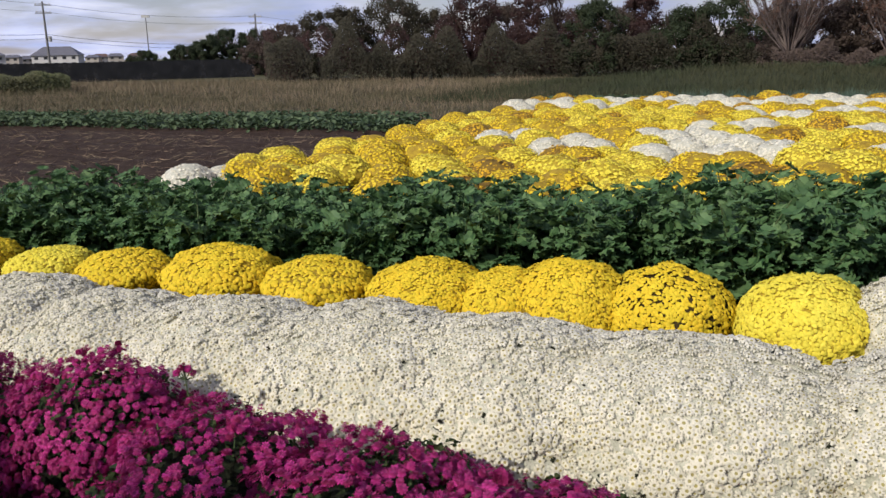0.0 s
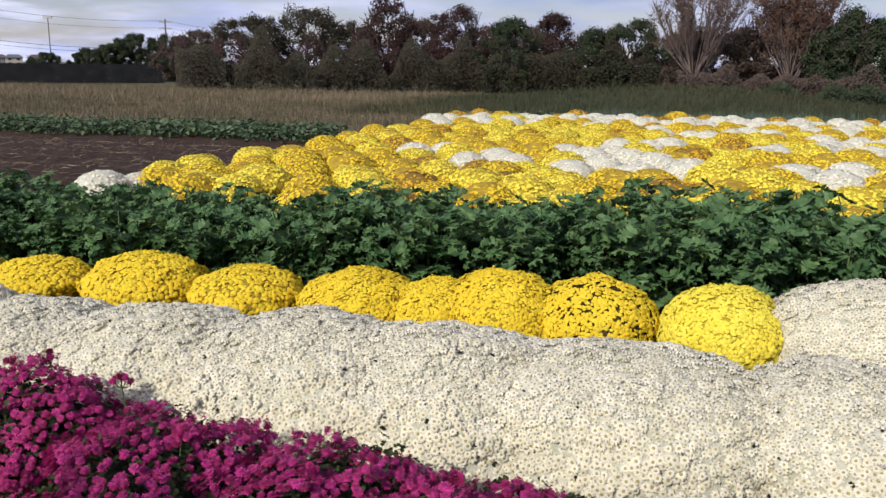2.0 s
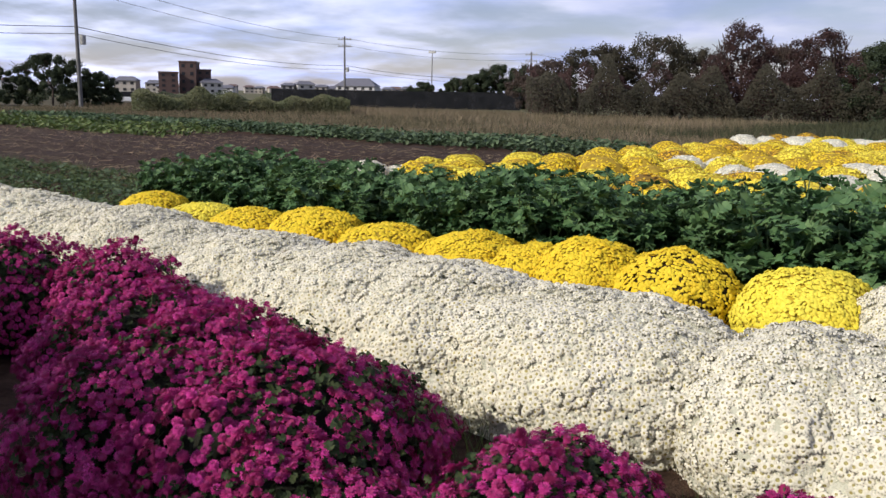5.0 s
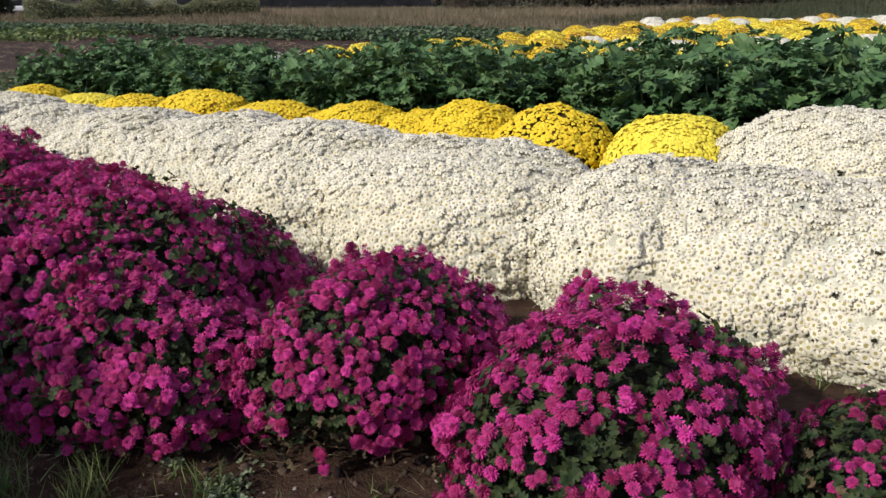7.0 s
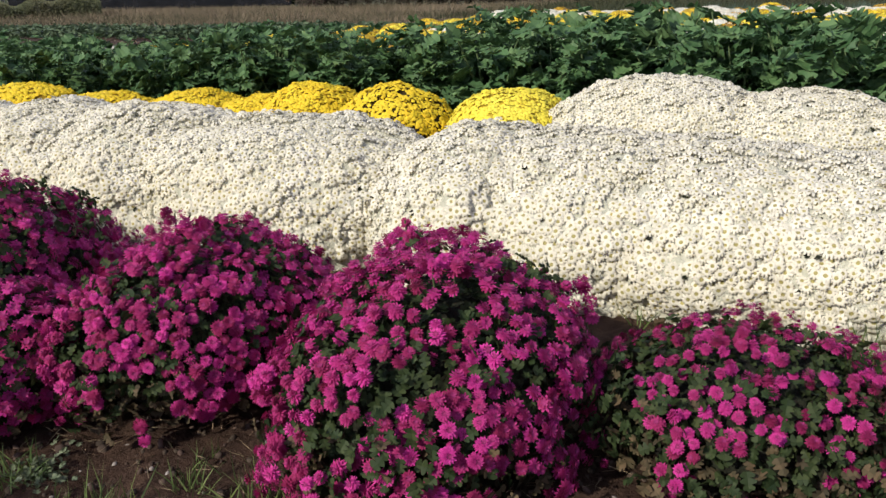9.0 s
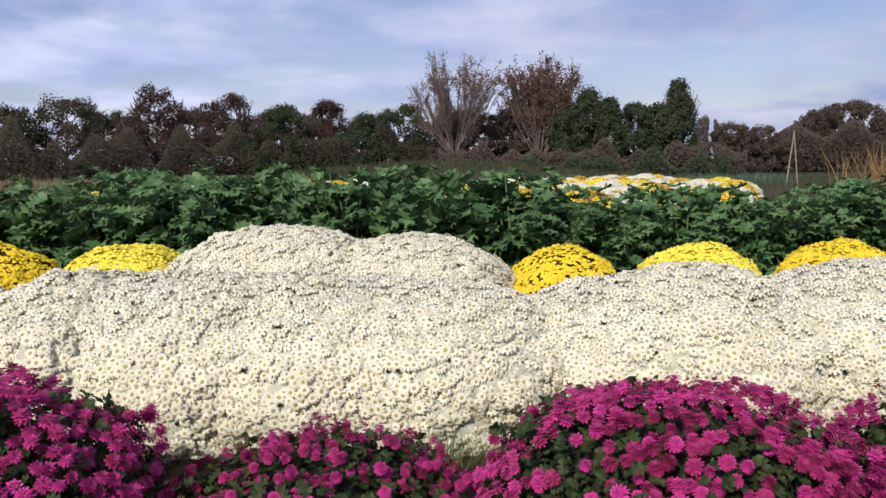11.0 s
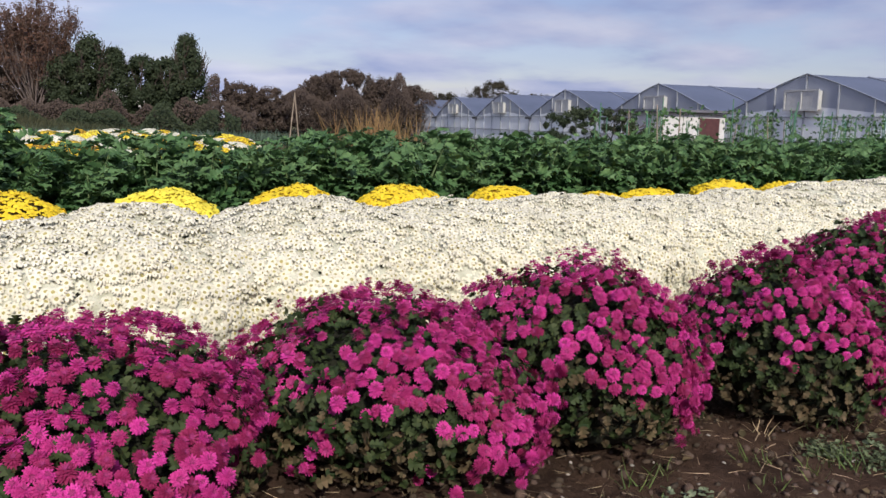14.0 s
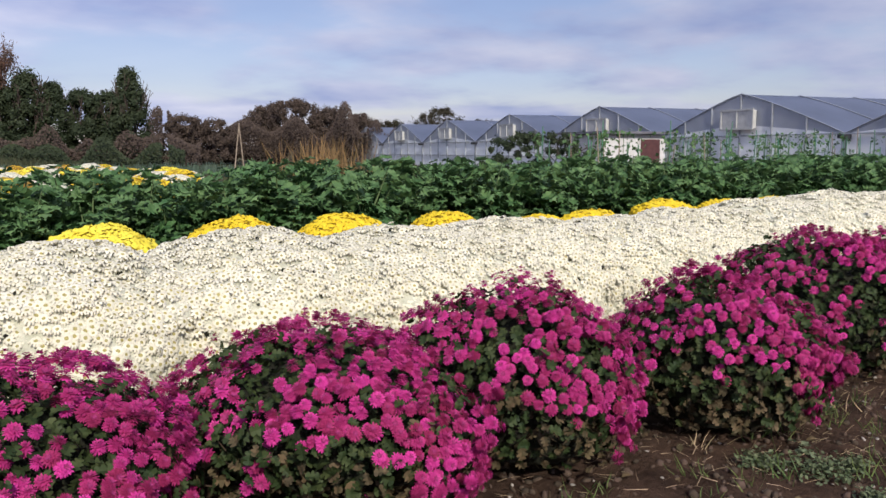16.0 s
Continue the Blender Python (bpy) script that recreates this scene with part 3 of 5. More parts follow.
def make_ground():
    us = spaced((-40, -12, 1.0), (-12, -2, 0.16), (-2, 10, 0.045), (10, 40, 1.0))
    vs = spaced((-6, 0.8, 0.4), (0.8, 3.6, 0.05), (3.6, 24, 0.32), (24, 66, 1.2))
    verts = [(u, v, ground_height(u, v)) for v in vs for u in us]
    n, m = len(us), len(vs)
    i, j = np.meshgrid(np.arange(n - 1), np.arange(m - 1))
    a = (j * n + i).ravel()
    quads = np.stack([a, a + 1, a + 1 + n, a + n], axis=1)
    ob = part("ground", mesh_of("ground", verts, quads, [ground_material()], smooth=True), None, where=Matrix.Rotation(TURN_ROWS, 4, "Z"))
    tagged(ob, "dark brown tilled soil running into dry grassland", "ground", kind="structure")


make_ground()

# ---- chrysanthemum rows ----


def flower_meshes(kind, template, eye):
    """One blossom mesh for single blossoms."""
    return mesh_of("blossom", template[0], template[1], [M[kind][0], M[eye][0]], template[2])


BLOSSOMS = {"white": flower_meshes("white", DAISY, "white_eye"), "purple": flower_meshes("purple", POMPON, "purple_eye")}


def flower_bush(name, u, v, radii, middle, neighbours, kind, eye, size, gap, template, under, label, category, group, seed,
                single=0, cover=1.0, grain=9.0, leaves=0, side=-1, wobble=0.07, skirt=0.0, bare=0.0, sprigs=0, peak=0.0, core=0.95):
    """A rounded bush: a core inside (shade-dark in the purple ones), blossoms over a share of it, the nearest ones
    (towards the path) as pieces of their own.
    """
    base = at(u, v)
    bush = thing(name, base, label, category, group)
    turn = Matrix.Rotation(TURN_ROWS, 4, "Z")
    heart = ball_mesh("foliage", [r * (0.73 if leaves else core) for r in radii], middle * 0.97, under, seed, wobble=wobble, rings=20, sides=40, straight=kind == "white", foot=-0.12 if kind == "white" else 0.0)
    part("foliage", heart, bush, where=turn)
    p, n = even_points(radii, middle, gap, seed, wobble, base, neighbours, peak=peak, straight=kind == "white", low=-0.02 if kind == "white" else 0.04)
    along = (p @ np.array([CU, SU, 0])) / radii[0]
    thick = lumps(p, seed + 4, grain) + 0.5 * lumps(p, seed + 2, grain * 2.3) - skirt * np.maximum(0.0, 0.30 - p[:, 2]) \
        - bare * np.clip(0.35 - along, 0.0, 1.0) * np.clip(1.15 - p[:, 2] / (middle + radii[2]), 0.0, 1.0)
    ok = thick > np.quantile(thick, 1.0 - cover)
    # Near-black leaves in the bared gaps stand in for the shade down there.
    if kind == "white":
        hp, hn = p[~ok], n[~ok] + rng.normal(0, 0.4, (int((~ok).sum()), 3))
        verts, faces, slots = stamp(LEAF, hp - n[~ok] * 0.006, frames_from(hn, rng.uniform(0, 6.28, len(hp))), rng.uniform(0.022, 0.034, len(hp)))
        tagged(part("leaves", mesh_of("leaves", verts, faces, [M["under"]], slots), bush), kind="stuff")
    p, n = p[ok], n[ok]
    n = n + rng.normal(0, 0.30 if leaves else 0.23, n.shape) + np.array([0, 0, 0.22 if leaves else 0.14])
    n /= np.linalg.norm(n, axis=1, keepdims=True)
    p = p + n * np.clip(rng.normal(0.0, 0.018 if leaves else 0.005, (len(p), 1)), -0.05, 0.018)
    sizes = size * rng.uniform(0.80, 1.14, len(p))
    spins = rng.uniform(0, 6.28, len(p))
    turns = frames_from(n, spins)
    across = p @ np.array([-SU, CU, 0])
    order = np.argsort(across + 0.45 * p[:, 2] * side)
    alone, rest = order[:single], order[single:]
    data = BLOSSOMS.get(kind)
    for k in alone:
        ob = new("blossom", data)
        ob.parent = bush
        m = Matrix(turns[k].tolist()).to_4x4()
        ob.matrix_basis = Matrix.Translation(p[k].tolist()) @ m @ Matrix.Diagonal((sizes[k], sizes[k], sizes[k], 1))
    if len(rest):
        verts, faces, slots = stamp(template, p[rest], turns[rest], sizes[rest])
        tagged(part("blossoms", mesh_of("blossoms", verts, faces, [M[kind][1], M[eye][1]], slots), bush), kind="stuff")
    if leaves:
        lobed = LEAF if leaves > 2000 else SMALL_LEAF
        layers = [heap_points([r * k for r in radii], middle, math.sqrt(5.2 / leaves), seed + 5, wobble) for k in (0.78, 0.87, 0.96)]
        lp, ln = [turned(np.concatenate(q)) for q in zip(*layers)]
        ok = outside(lp, base, neighbours)
        lp, ln = lp[ok], ln[ok]
        ln = ln + rng.normal(0, 0.55, ln.shape)
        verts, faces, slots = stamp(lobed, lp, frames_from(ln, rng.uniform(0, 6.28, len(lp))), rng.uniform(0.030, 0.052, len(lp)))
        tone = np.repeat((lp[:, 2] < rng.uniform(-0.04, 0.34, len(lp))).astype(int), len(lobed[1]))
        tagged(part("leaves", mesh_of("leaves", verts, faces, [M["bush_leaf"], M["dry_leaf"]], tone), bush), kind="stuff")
        stalks = []
        for k in range(46):
            a, f = rng.uniform(0, 6.28), rng.uniform(0.45, 0.97)
            out = Vector(turned(np.array([[math.cos(a) * radii[0] * f, math.sin(a) * radii[1] * f, 0]]))[0].tolist())
            top = out + Vector((0, 0, rng.uniform(0.08, 0.30)))
            stalks.append(([out * 0.25, out * 0.7 + Vector((rng.normal(0, 0.03), rng.normal(0, 0.03), top.z * 0.5)), top], (0.006, 0.004, 0.002)))
        tagged(part("stalk_tangle", tubes_mesh("stalk_tangle", stalks, M["twig"], 4), bush), kind="stuff")
    for k in range(sprigs):
        pick = np.argsort(-p[:, 2])[rng.integers(0, max(2, len(p) // (60 if peak else 8)))]
        foot = Vector(p[pick].tolist())
        tip = foot + Vector((rng.normal(0, 0.02), rng.normal(0, 0.02), rng.uniform(0.01, 0.04)))
        part("sprig", tubes_mesh("sprig", [([foot - Vector((0, 0, 0.08)), foot.lerp(tip, 0.6), tip], (0.004, 0.003, 0.002))], M["stem"]), bush)
        for b in range(int(rng.integers(4, 7))):
            ob = new("blossom", data)
            ob.parent = bush
            q = tip + Vector((rng.normal(0, 0.022), rng.normal(0, 0.022), rng.normal(0, 0.012)))
            tilt = Euler((rng.normal(0, 0.6), rng.normal(0, 0.6), rng.uniform(0, 6)))
            ob.matrix_basis = Matrix.LocRotScale(q, tilt, Vector((1, 1, 1)) * size * rng.uniform(0.75, 1.0))
    return bush


def uneven(row, seed, vary=0.03):
    """A row of bushes (u, v, half width, half depth, height over the middle, middle), each a little off."""
    draw = random.Random(seed)
    return [(u, v + draw.uniform(-0.03, 0.03), (a, b * (1 + draw.uniform(-vary, vary)), c), m) for u, v, a, b, c, m in row]


WHITE_ROW = uneven([(u, 4.40, a, 0.78, top - 0.205, 0.205) for u, a, top in (
    (-9.6, 1.00, 0.64), (-8.6, 0.98, 0.67), (-7.6, 0.92, 0.64), (-6.7, 0.92, 0.67), (-5.8, 0.92, 0.64), (-4.9, 0.86, 0.68), (-4.1, 0.76, 0.63), (-3.0, 0.90, 0.68), (-2.05, 1.00, 0.69),
    (-1.22, 1.02, 0.705), (-0.20, 1.08, 0.675), (1.02, 0.62, 0.675), (1.55, 1.10, 0.66), (2.15, 1.05, 0.64), (2.70, 0.82, 0.60), (3.90, 0.87, 0.65), (4.97, 0.92, 0.645),
    (5.85, 1.12, 0.63), (6.72, 1.05, 0.635), (7.75, 1.00, 0.605), (8.6, 1.10, 0.62), (9.55, 1.15, 0.66), (10.5, 1.2, 0.69), (11.5, 1.2, 0.68), (12.5, 1.2, 0.66), (13.5, 1.2, 0.65),
    (14.5, 1.2, 0.66), (15.5, 1.2, 0.65), (16.5, 1.2, 0.66))], 3)
PURPLE_ROW = uneven([(-6.6, 2.56, 0.66, 0.84, 0.46, 0.28), (-5.7, 2.56, 0.66, 0.84, 0.45, 0.28), (-4.8, 2.56, 0.66, 0.84, 0.46, 0.27), (-3.95, 2.78, 0.60, 0.66, 0.45, 0.26), (-3.05, 3.18, 0.60, 0.42, 0.44, 0.24),
                     (-2.08, 2.76, 0.56, 0.62, 0.46, 0.23), (-1.28, 2.56, 0.56, 0.84, 0.47, 0.22), (-0.55, 2.50, 0.58, 0.68, 0.475, 0.21), (-0.24, 2.14, 0.60, 0.44, 0.32, 0.18),
                     (0.58, 2.62, 0.44, 0.60, 0.335, 0.20), (1.56, 2.53, 0.47, 0.62, 0.385, 0.20), (2.42, 2.72, 0.46, 0.46, 0.215, 0.16),
                     (3.44, 2.70, 0.56, 0.60, 0.312, 0.19), (4.47, 2.70, 0.52, 0.60, 0.290, 0.19), (5.20, 2.58, 0.43, 0.50, 0.375, 0.20), (6.10, 2.36, 0.40, 0.48, 0.365, 0.20), (7.34, 2.62, 0.50, 0.56, 0.44, 0.20),
                     (8.5, 2.66, 0.55, 0.58, 0.38, 0.20), (9.6, 2.66, 0.55, 0.58, 0.35, 0.20), (10.7, 2.66, 0.55, 0.58, 0.35, 0.20), (11.8, 2.66, 0.55, 0.58, 0.36, 0.20)], 4)
YELLOW_ROW = uneven([(-7.27, 6.2, 0.42, 0.44, 0.225, 0.27), (-6.31, 6.2, 0.41, 0.42, 0.17, 0.27), (-5.40, 6.2, 0.46, 0.44, 0.20, 0.27), (-4.36, 6.2, 0.56, 0.55, 0.295, 0.27), (-3.36, 6.2, 0.50, 0.50, 0.24, 0.27),
                     (-2.33, 6.2, 0.52, 0.51, 0.285, 0.27), (-1.66, 6.2, 0.40, 0.46, 0.26, 0.27), (-1.13, 6.2, 0.49, 0.50, 0.375, 0.27), (-0.39, 6.19, 0.485, 0.50, 0.38, 0.27), (0.56, 6.15, 0.475, 0.49, 0.375, 0.27),
                     (1.66, 6.15, 0.86, 0.66, 0.455, 0.30), (2.52, 6.12, 0.76, 0.64, 0.385, 0.30),
                     (3.61, 6.14, 0.40, 0.42, 0.31, 0.27), (4.55, 6.14, 0.44, 0.45, 0.316, 0.27), (5.54, 6.14, 0.435, 0.45, 0.316, 0.27), (6.45, 6.14, 0.42, 0.43, 0.305, 0.27), (7.48, 6.14, 0.36, 0.40, 0.272, 0.27),
                     (8.55, 6.14, 0.28, 0.34, 0.21, 0.27), (9.28, 6.14, 0.36, 0.38, 0.224, 0.27), (10.36, 6.14, 0.40, 0.40, 0.285, 0.27), (11.42, 6.14, 0.34, 0.38, 0.25, 0.27), (12.5, 6.14, 0.42, 0.42, 0.24, 0.27)], 8)


def near_heaps(row, i):
    return [(at(u, v), r, m) for k, (u, v, r, m) in enumerate(row) if k != i and abs(k - i) < 4]


for i, (u, v, radii, middle) in enumerate(WHITE_ROW):
    close = -2.5 < u < 6.5
    flower_bush("white_chrysanthemum_bush", u, v, radii, middle, near_heaps(WHITE_ROW, i), "white", "white_eye", 0.0264 if -6 < u < 9 else 0.033, 0.0275 if -6 < u < 9 else 0.042,
                DAISY_PLAIN, M["under_white"], "rounded bush covered in cream-white daisy blossoms, on soil", "flower bush", "white chrysanthemum row", i,
                single=135 if close else 0, cover=0.974, grain=33.0, wobble=0.10, core=0.986)


def tall_sprig(bush, u, v, low, high, count, spread, seed):
    """A stem that stands out of a purple bush, with a head of blossoms."""
    draw = random.Random(seed)
    base = at(u, v) - bush.matrix_basis.translation
    foot, tip = base + Vector((0.02, 0.01, low)), base + Vector((0, 0, high))
    stem = part("sprig", tubes_mesh("sprig", [([foot, foot.lerp(tip, 0.6), tip], (0.005, 0.004, 0.003))], M["stem"]), bush, "leafy green stem with a head of blossoms")
    for k in range(count):
        q = tip + Vector((draw.gauss(0, spread), draw.gauss(0, spread), 0))
        q.z += draw.gauss(0, 0.006) - 1.1 * math.hypot(q.x - tip.x, q.y - tip.y)
        tilt = Euler((draw.gauss(0, 0.6), draw.gauss(0, 0.6), draw.uniform(0, 6)))
        part("blossom", BLOSSOMS["purple"], stem, where=Matrix.LocRotScale(q, tilt, Vector((1, 1, 1)) * draw.uniform(0.018, 0.023)))
        part("stalk", tubes_mesh("stalk", [([foot.lerp(tip, 0.75), foot.lerp(q, 0.9), q], (0.003, 0.002, 0.002))], M["stem"], 4), stem)


TALL = {-3.05: (-2.56, 3.26, 0.40, 0.73, 9, 0.028, 1), 1.56: (1.36, 2.72, 0.40, 0.635, 26, 0.045, 2)}
for i, (u, v, radii, middle) in enumerate(PURPLE_ROW):
    close = -0.8 < u < 7.6
    low = abs(u - 2.42) < 0.01
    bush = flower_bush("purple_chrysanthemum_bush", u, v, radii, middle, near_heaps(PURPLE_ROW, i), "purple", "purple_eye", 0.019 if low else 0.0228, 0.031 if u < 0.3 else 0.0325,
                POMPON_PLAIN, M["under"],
                "low sparse bush with magenta pompon blossoms, on soil" if low else "leafy bush covered in magenta-purple pompon blossoms, on soil",
                "flower bush", "purple chrysanthemum row", 40 + i, single=235 if close else 0, cover=0.42 if low else 0.82 if u < 0.3 else 0.74 if u < 2 else 0.62, grain=6.5,
                leaves=1500 if u < -0.5 or u > 8 else 2600, wobble=0.24 if u < 0.3 else 0.17, skirt=4.0 if abs(u + 3.05) < 0.01 else 0.0 if u < 0.3 else 0.6 if u < 2 else 1.6, bare=0.0 if u < 2.5 else 0.55 if u < 5 else 0.75, sprigs=2 if u < 2 else 0, peak=0.04 if abs(u - 1.56) < 0.01 else 0.02)
    if u in TALL:
        tall_sprig(bush, *TALL[u])
for i, (u, v, radii, middle) in enumerate(YELLOW_ROW):
    white = i in (10, 11)
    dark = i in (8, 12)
    shade = "white" if white else ("lemon" if i in (1, 9, 13) else "gold")
    flower_bush("white_chrysanthemum_bush" if white else "yellow_chrysanthemum_bush", u, v, radii, middle, near_heaps(YELLOW_ROW, i), shade,
                "white_eye" if white else "yellow_eye", 0.0264 if white else 0.0180 if -3 < u < 8 else 0.0238, 0.0278 if white else 0.0185 if -3 < u < 8 else 0.025,
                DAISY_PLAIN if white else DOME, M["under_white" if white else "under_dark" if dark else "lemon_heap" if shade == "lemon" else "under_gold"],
                {"white": "large rounded bush of cream-white daisy blossoms among yellow bushes", "lemon": "dense dome-shaped bush of lemon-yellow button blossoms",
                 "gold": "dome-shaped bush of golden-yellow button blossoms"}[shade],
                "flower bush", "yellow chrysanthemum row", 80 + i, cover=0.985 if white else 0.87 if i == 8 else 0.93 if dark else 0.95 if i in (4, 5, 14) else 0.985, grain=13.0 if white else 20.0,
                wobble=0.09, core=0.955 if dark else 0.982)


# ---- flower field beyond the crop ----
def joined(meshes, poses, name):
    """Copies of meshes at poses, in one mesh that keeps their materials."""
    mats, verts, groups, slots, base = [], [], {}, {}, 0
    for me, m in zip(meshes, poses):
        co = np.empty(len(me.vertices) * 3, dtype=np.float32)
        me.vertices.foreach_get("co", co)
        m4 = np.array(m)
        verts.append(co.reshape(-1, 3) @ m4[:3, :3].T + m4[:3, 3])
        mat = me.materials[0]
        if mat not in mats:
            mats.append(mat)
        size = len(me.polygons[0].vertices)
        ids = np.empty(len(me.loops), dtype=np.int32)
        me.loops.foreach_get("vertex_index", ids)
        groups.setdefault(size, []).append(ids.reshape(-1, size) + base)
        slots.setdefault(size, []).append(np.full(len(ids) // size, mats.index(mat)))
        base += len(me.vertices)
    keys = list(groups)
    return mesh_of(name, np.concatenate(verts), [np.concatenate(groups[k]) for k in keys], mats, np.concatenate([np.concatenate(slots[k]) for k in keys]))


def field_mound_mesh(kind, seed):
    """A mound for the far field: foliage and blossoms, in its own axes."""
    radii, middle = (0.49, 0.49, 0.42), 0.17
    core = ball_mesh("foliage", [r * 0.985 for r in radii], middle, M[kind + "_heap"], seed, rough=0.10, rings=8, sides=16)
    p, n = heap_points(radii, middle, 0.056, seed, wobble=0.09)
    keep = lumps(p, seed + 4, 7.0) > -0.36
    p, n = p[keep], n[keep]
    n = n + rng.normal(0, 0.3, n.shape)
    verts, faces, slots = stamp(TUFT, p, frames_from(n, rng.uniform(0, 6.28, len(p))), rng.uniform(0.020, 0.034, len(p)))
    return core, mesh_of("blossoms", verts, faces, [M[kind][1]], slots)


FIELD_WHITE = [(-8.5, 11.5), (-4.9, 18.3), (-3.0, 17.4), (-1.1, 18.4), (-0.9, 16.3), (-0.1, 16.3), (-0.7, 20.4), (0.3, 21.2), (1.8, 24.7), (2.7, 20.3), (3.6, 21.0),
               (4.6, 21.4), (2.8, 16.4), (3.4, 15.5), (-7.7, 28.4), (-6.6, 29.4), (-5.0, 28.6), (-4.2, 28.3), (-3.3, 30.8), (-2.2, 31.3), (-1.5, 27.6), (-0.8, 29.3)]
FIELD_WHITE += [(0.0, 30.6), (1.4, 29.6), (2.6, 30.9), (4.1, 30.8), (5.2, 31.1), (6.1, 30.7), (7.2, 32.0), (5.8, 14.5), (8.3, 22.2), (9.1, 23.4), (10.0, 23.0), (10.0, 19.0), (-0.4, 17.3), (0.5, 17.0), (1.0, 16.4), (-1.6, 19.4), (-6.0, 31.5), (-4.6, 32.2), (-1.0, 32.4), (3.4, 32.2), (8.4, 31.4), (-7.0, 27.0), (0.4, 26.2), (3.2, 26.0), (5.4, 26.4)]


def make_field():
    draw, far = random.Random(12), []
    kinds = {k: [field_mound_mesh(k, 120 + 7 * j + i) for i in range(2)] for j, k in enumerate(("white", "lemon", "gold", "amber"))}
    words = {"white": "rounded mound of white chrysanthemums in a flower field", "lemon": "rounded mound of lemon-yellow chrysanthemums in a flower field",
             "gold": "rounded mound of golden chrysanthemums in a flower field", "amber": "rounded mound of amber-orange chrysanthemums in a flower field"}
    for j in range(23):
        v = 10.9 + 1.0 * j
        for i in range(21):
            u = -8.5 + 0.97 * i + (0.45 if j % 2 else 0) + draw.uniform(-0.16, 0.16)
            w = v + draw.uniform(-0.18, 0.18)
            if draw.random() < 0.05 or u < -8.3 + 0.055 * max(0.0, w - 12) or u > min(11.2, 5.5 + 0.6 * (w - 12)) or (w < 11.4 and u < -5.5):
                continue
            white = min((u - a) ** 2 + (w - b) ** 2 for a, b in FIELD_WHITE) < (0.62 if w < 26 else 1.05) or (u > 4.5 and w > 17 and noise.noise(Vector((u * 0.45, w * 0.45, 3.0))) > 0.02)
            pick = draw.random()
            kind = "white" if white else "amber" if pick < (0.10 if w < 31 else 0.75) else "lemon" if pick < 0.52 else "gold"
            core, top = kinds[kind][draw.randrange(2)]
            k = draw.uniform(0.86, 1.16)
            where = Matrix.Translation(at(u, w)) @ Matrix.Rotation(draw.uniform(0, 6.28), 4, "Z") @ Matrix.Diagonal((k, k, k * draw.uniform(0.78, 0.98), 1))
            if w > 27.5:
                far += [(core, where), (top, where)]
                continue
            mound = part(("white" if white else "yellow") + "_chrysanthemum_mound", core, None, where=where)
            tagged(mound, words[kind], "flower bush", "flower field")
            tagged(part("blossoms", top, mound), kind="stuff")
    for u, w, kind in ((-8.35, 11.25, "white"), (-7.75, 11.95, "gold"), (-7.0, 11.5, "gold"), (-8.1, 12.7, "lemon")):
        core, top = kinds[kind][0]
        mound = part(("white" if kind == "white" else "yellow") + "_chrysanthemum_mound", core, None, where=Matrix.Translation(at(u, w)) @ Matrix.Diagonal((1, 1, 0.95, 1)))
        tagged(mound, words[kind], "flower bush", "flower field")
        tagged(part("blossoms", top, mound), kind="stuff")
    tagged(part("distant_chrysanthemum_mounds", joined([a for a, _ in far], [b for _, b in far], "distant_chrysanthemum_mounds")),
           "distant mounds of yellow, amber and white chrysanthemums", "flower bushes", kind="stuff")


make_field()


# ---- leafy crop ----
def crop_plant_layout(seed, count=174, tall=0.80):
    """Stems and leaf poses of one bushy leafy plant."""
    draw = random.Random(seed)
    stems, poses = [], []
    for s in range(6):
        a = 2 * math.pi * s / 6 + draw.uniform(-0.4, 0.4)
        lean = draw.uniform(0.08, 0.36)
        top = Vector((math.cos(a) * lean, math.sin(a) * lean, tall * draw.uniform(0.72, 1.06)))
        bend = Vector((math.cos(a) * lean * 0.3, math.sin(a) * lean * 0.3, top.z * 0.55))
        stems.append(([(0, 0, -0.03), bend, top], (0.011, 0.009, 0.004)))
        for k in range(count // 6):
            f = 0.22 + 0.78 * (k + draw.random()) / (count // 6)
            p = bend.lerp(top, (f - 0.5) * 2) if f > 0.5 else bend * (f * 2)
            b = a + draw.uniform(-1.9, 1.9)
            rise = draw.uniform(-0.4, 1.0)
            out = Vector((math.cos(b), math.sin(b), rise)).normalized()
            size = draw.uniform(0.085, 0.140) * (1.1 - 0.15 * f)
            side = out.cross(Vector((0, 0, 1))).normalized()
            up = side.cross(out).normalized()
            m = Matrix.Rotation(draw.gauss(0, 0.5), 3, out) @ Matrix((side, out, up)).transposed()
            poses.append((p + out * draw.uniform(0.0, 0.10), m, size))
    return stems, poses


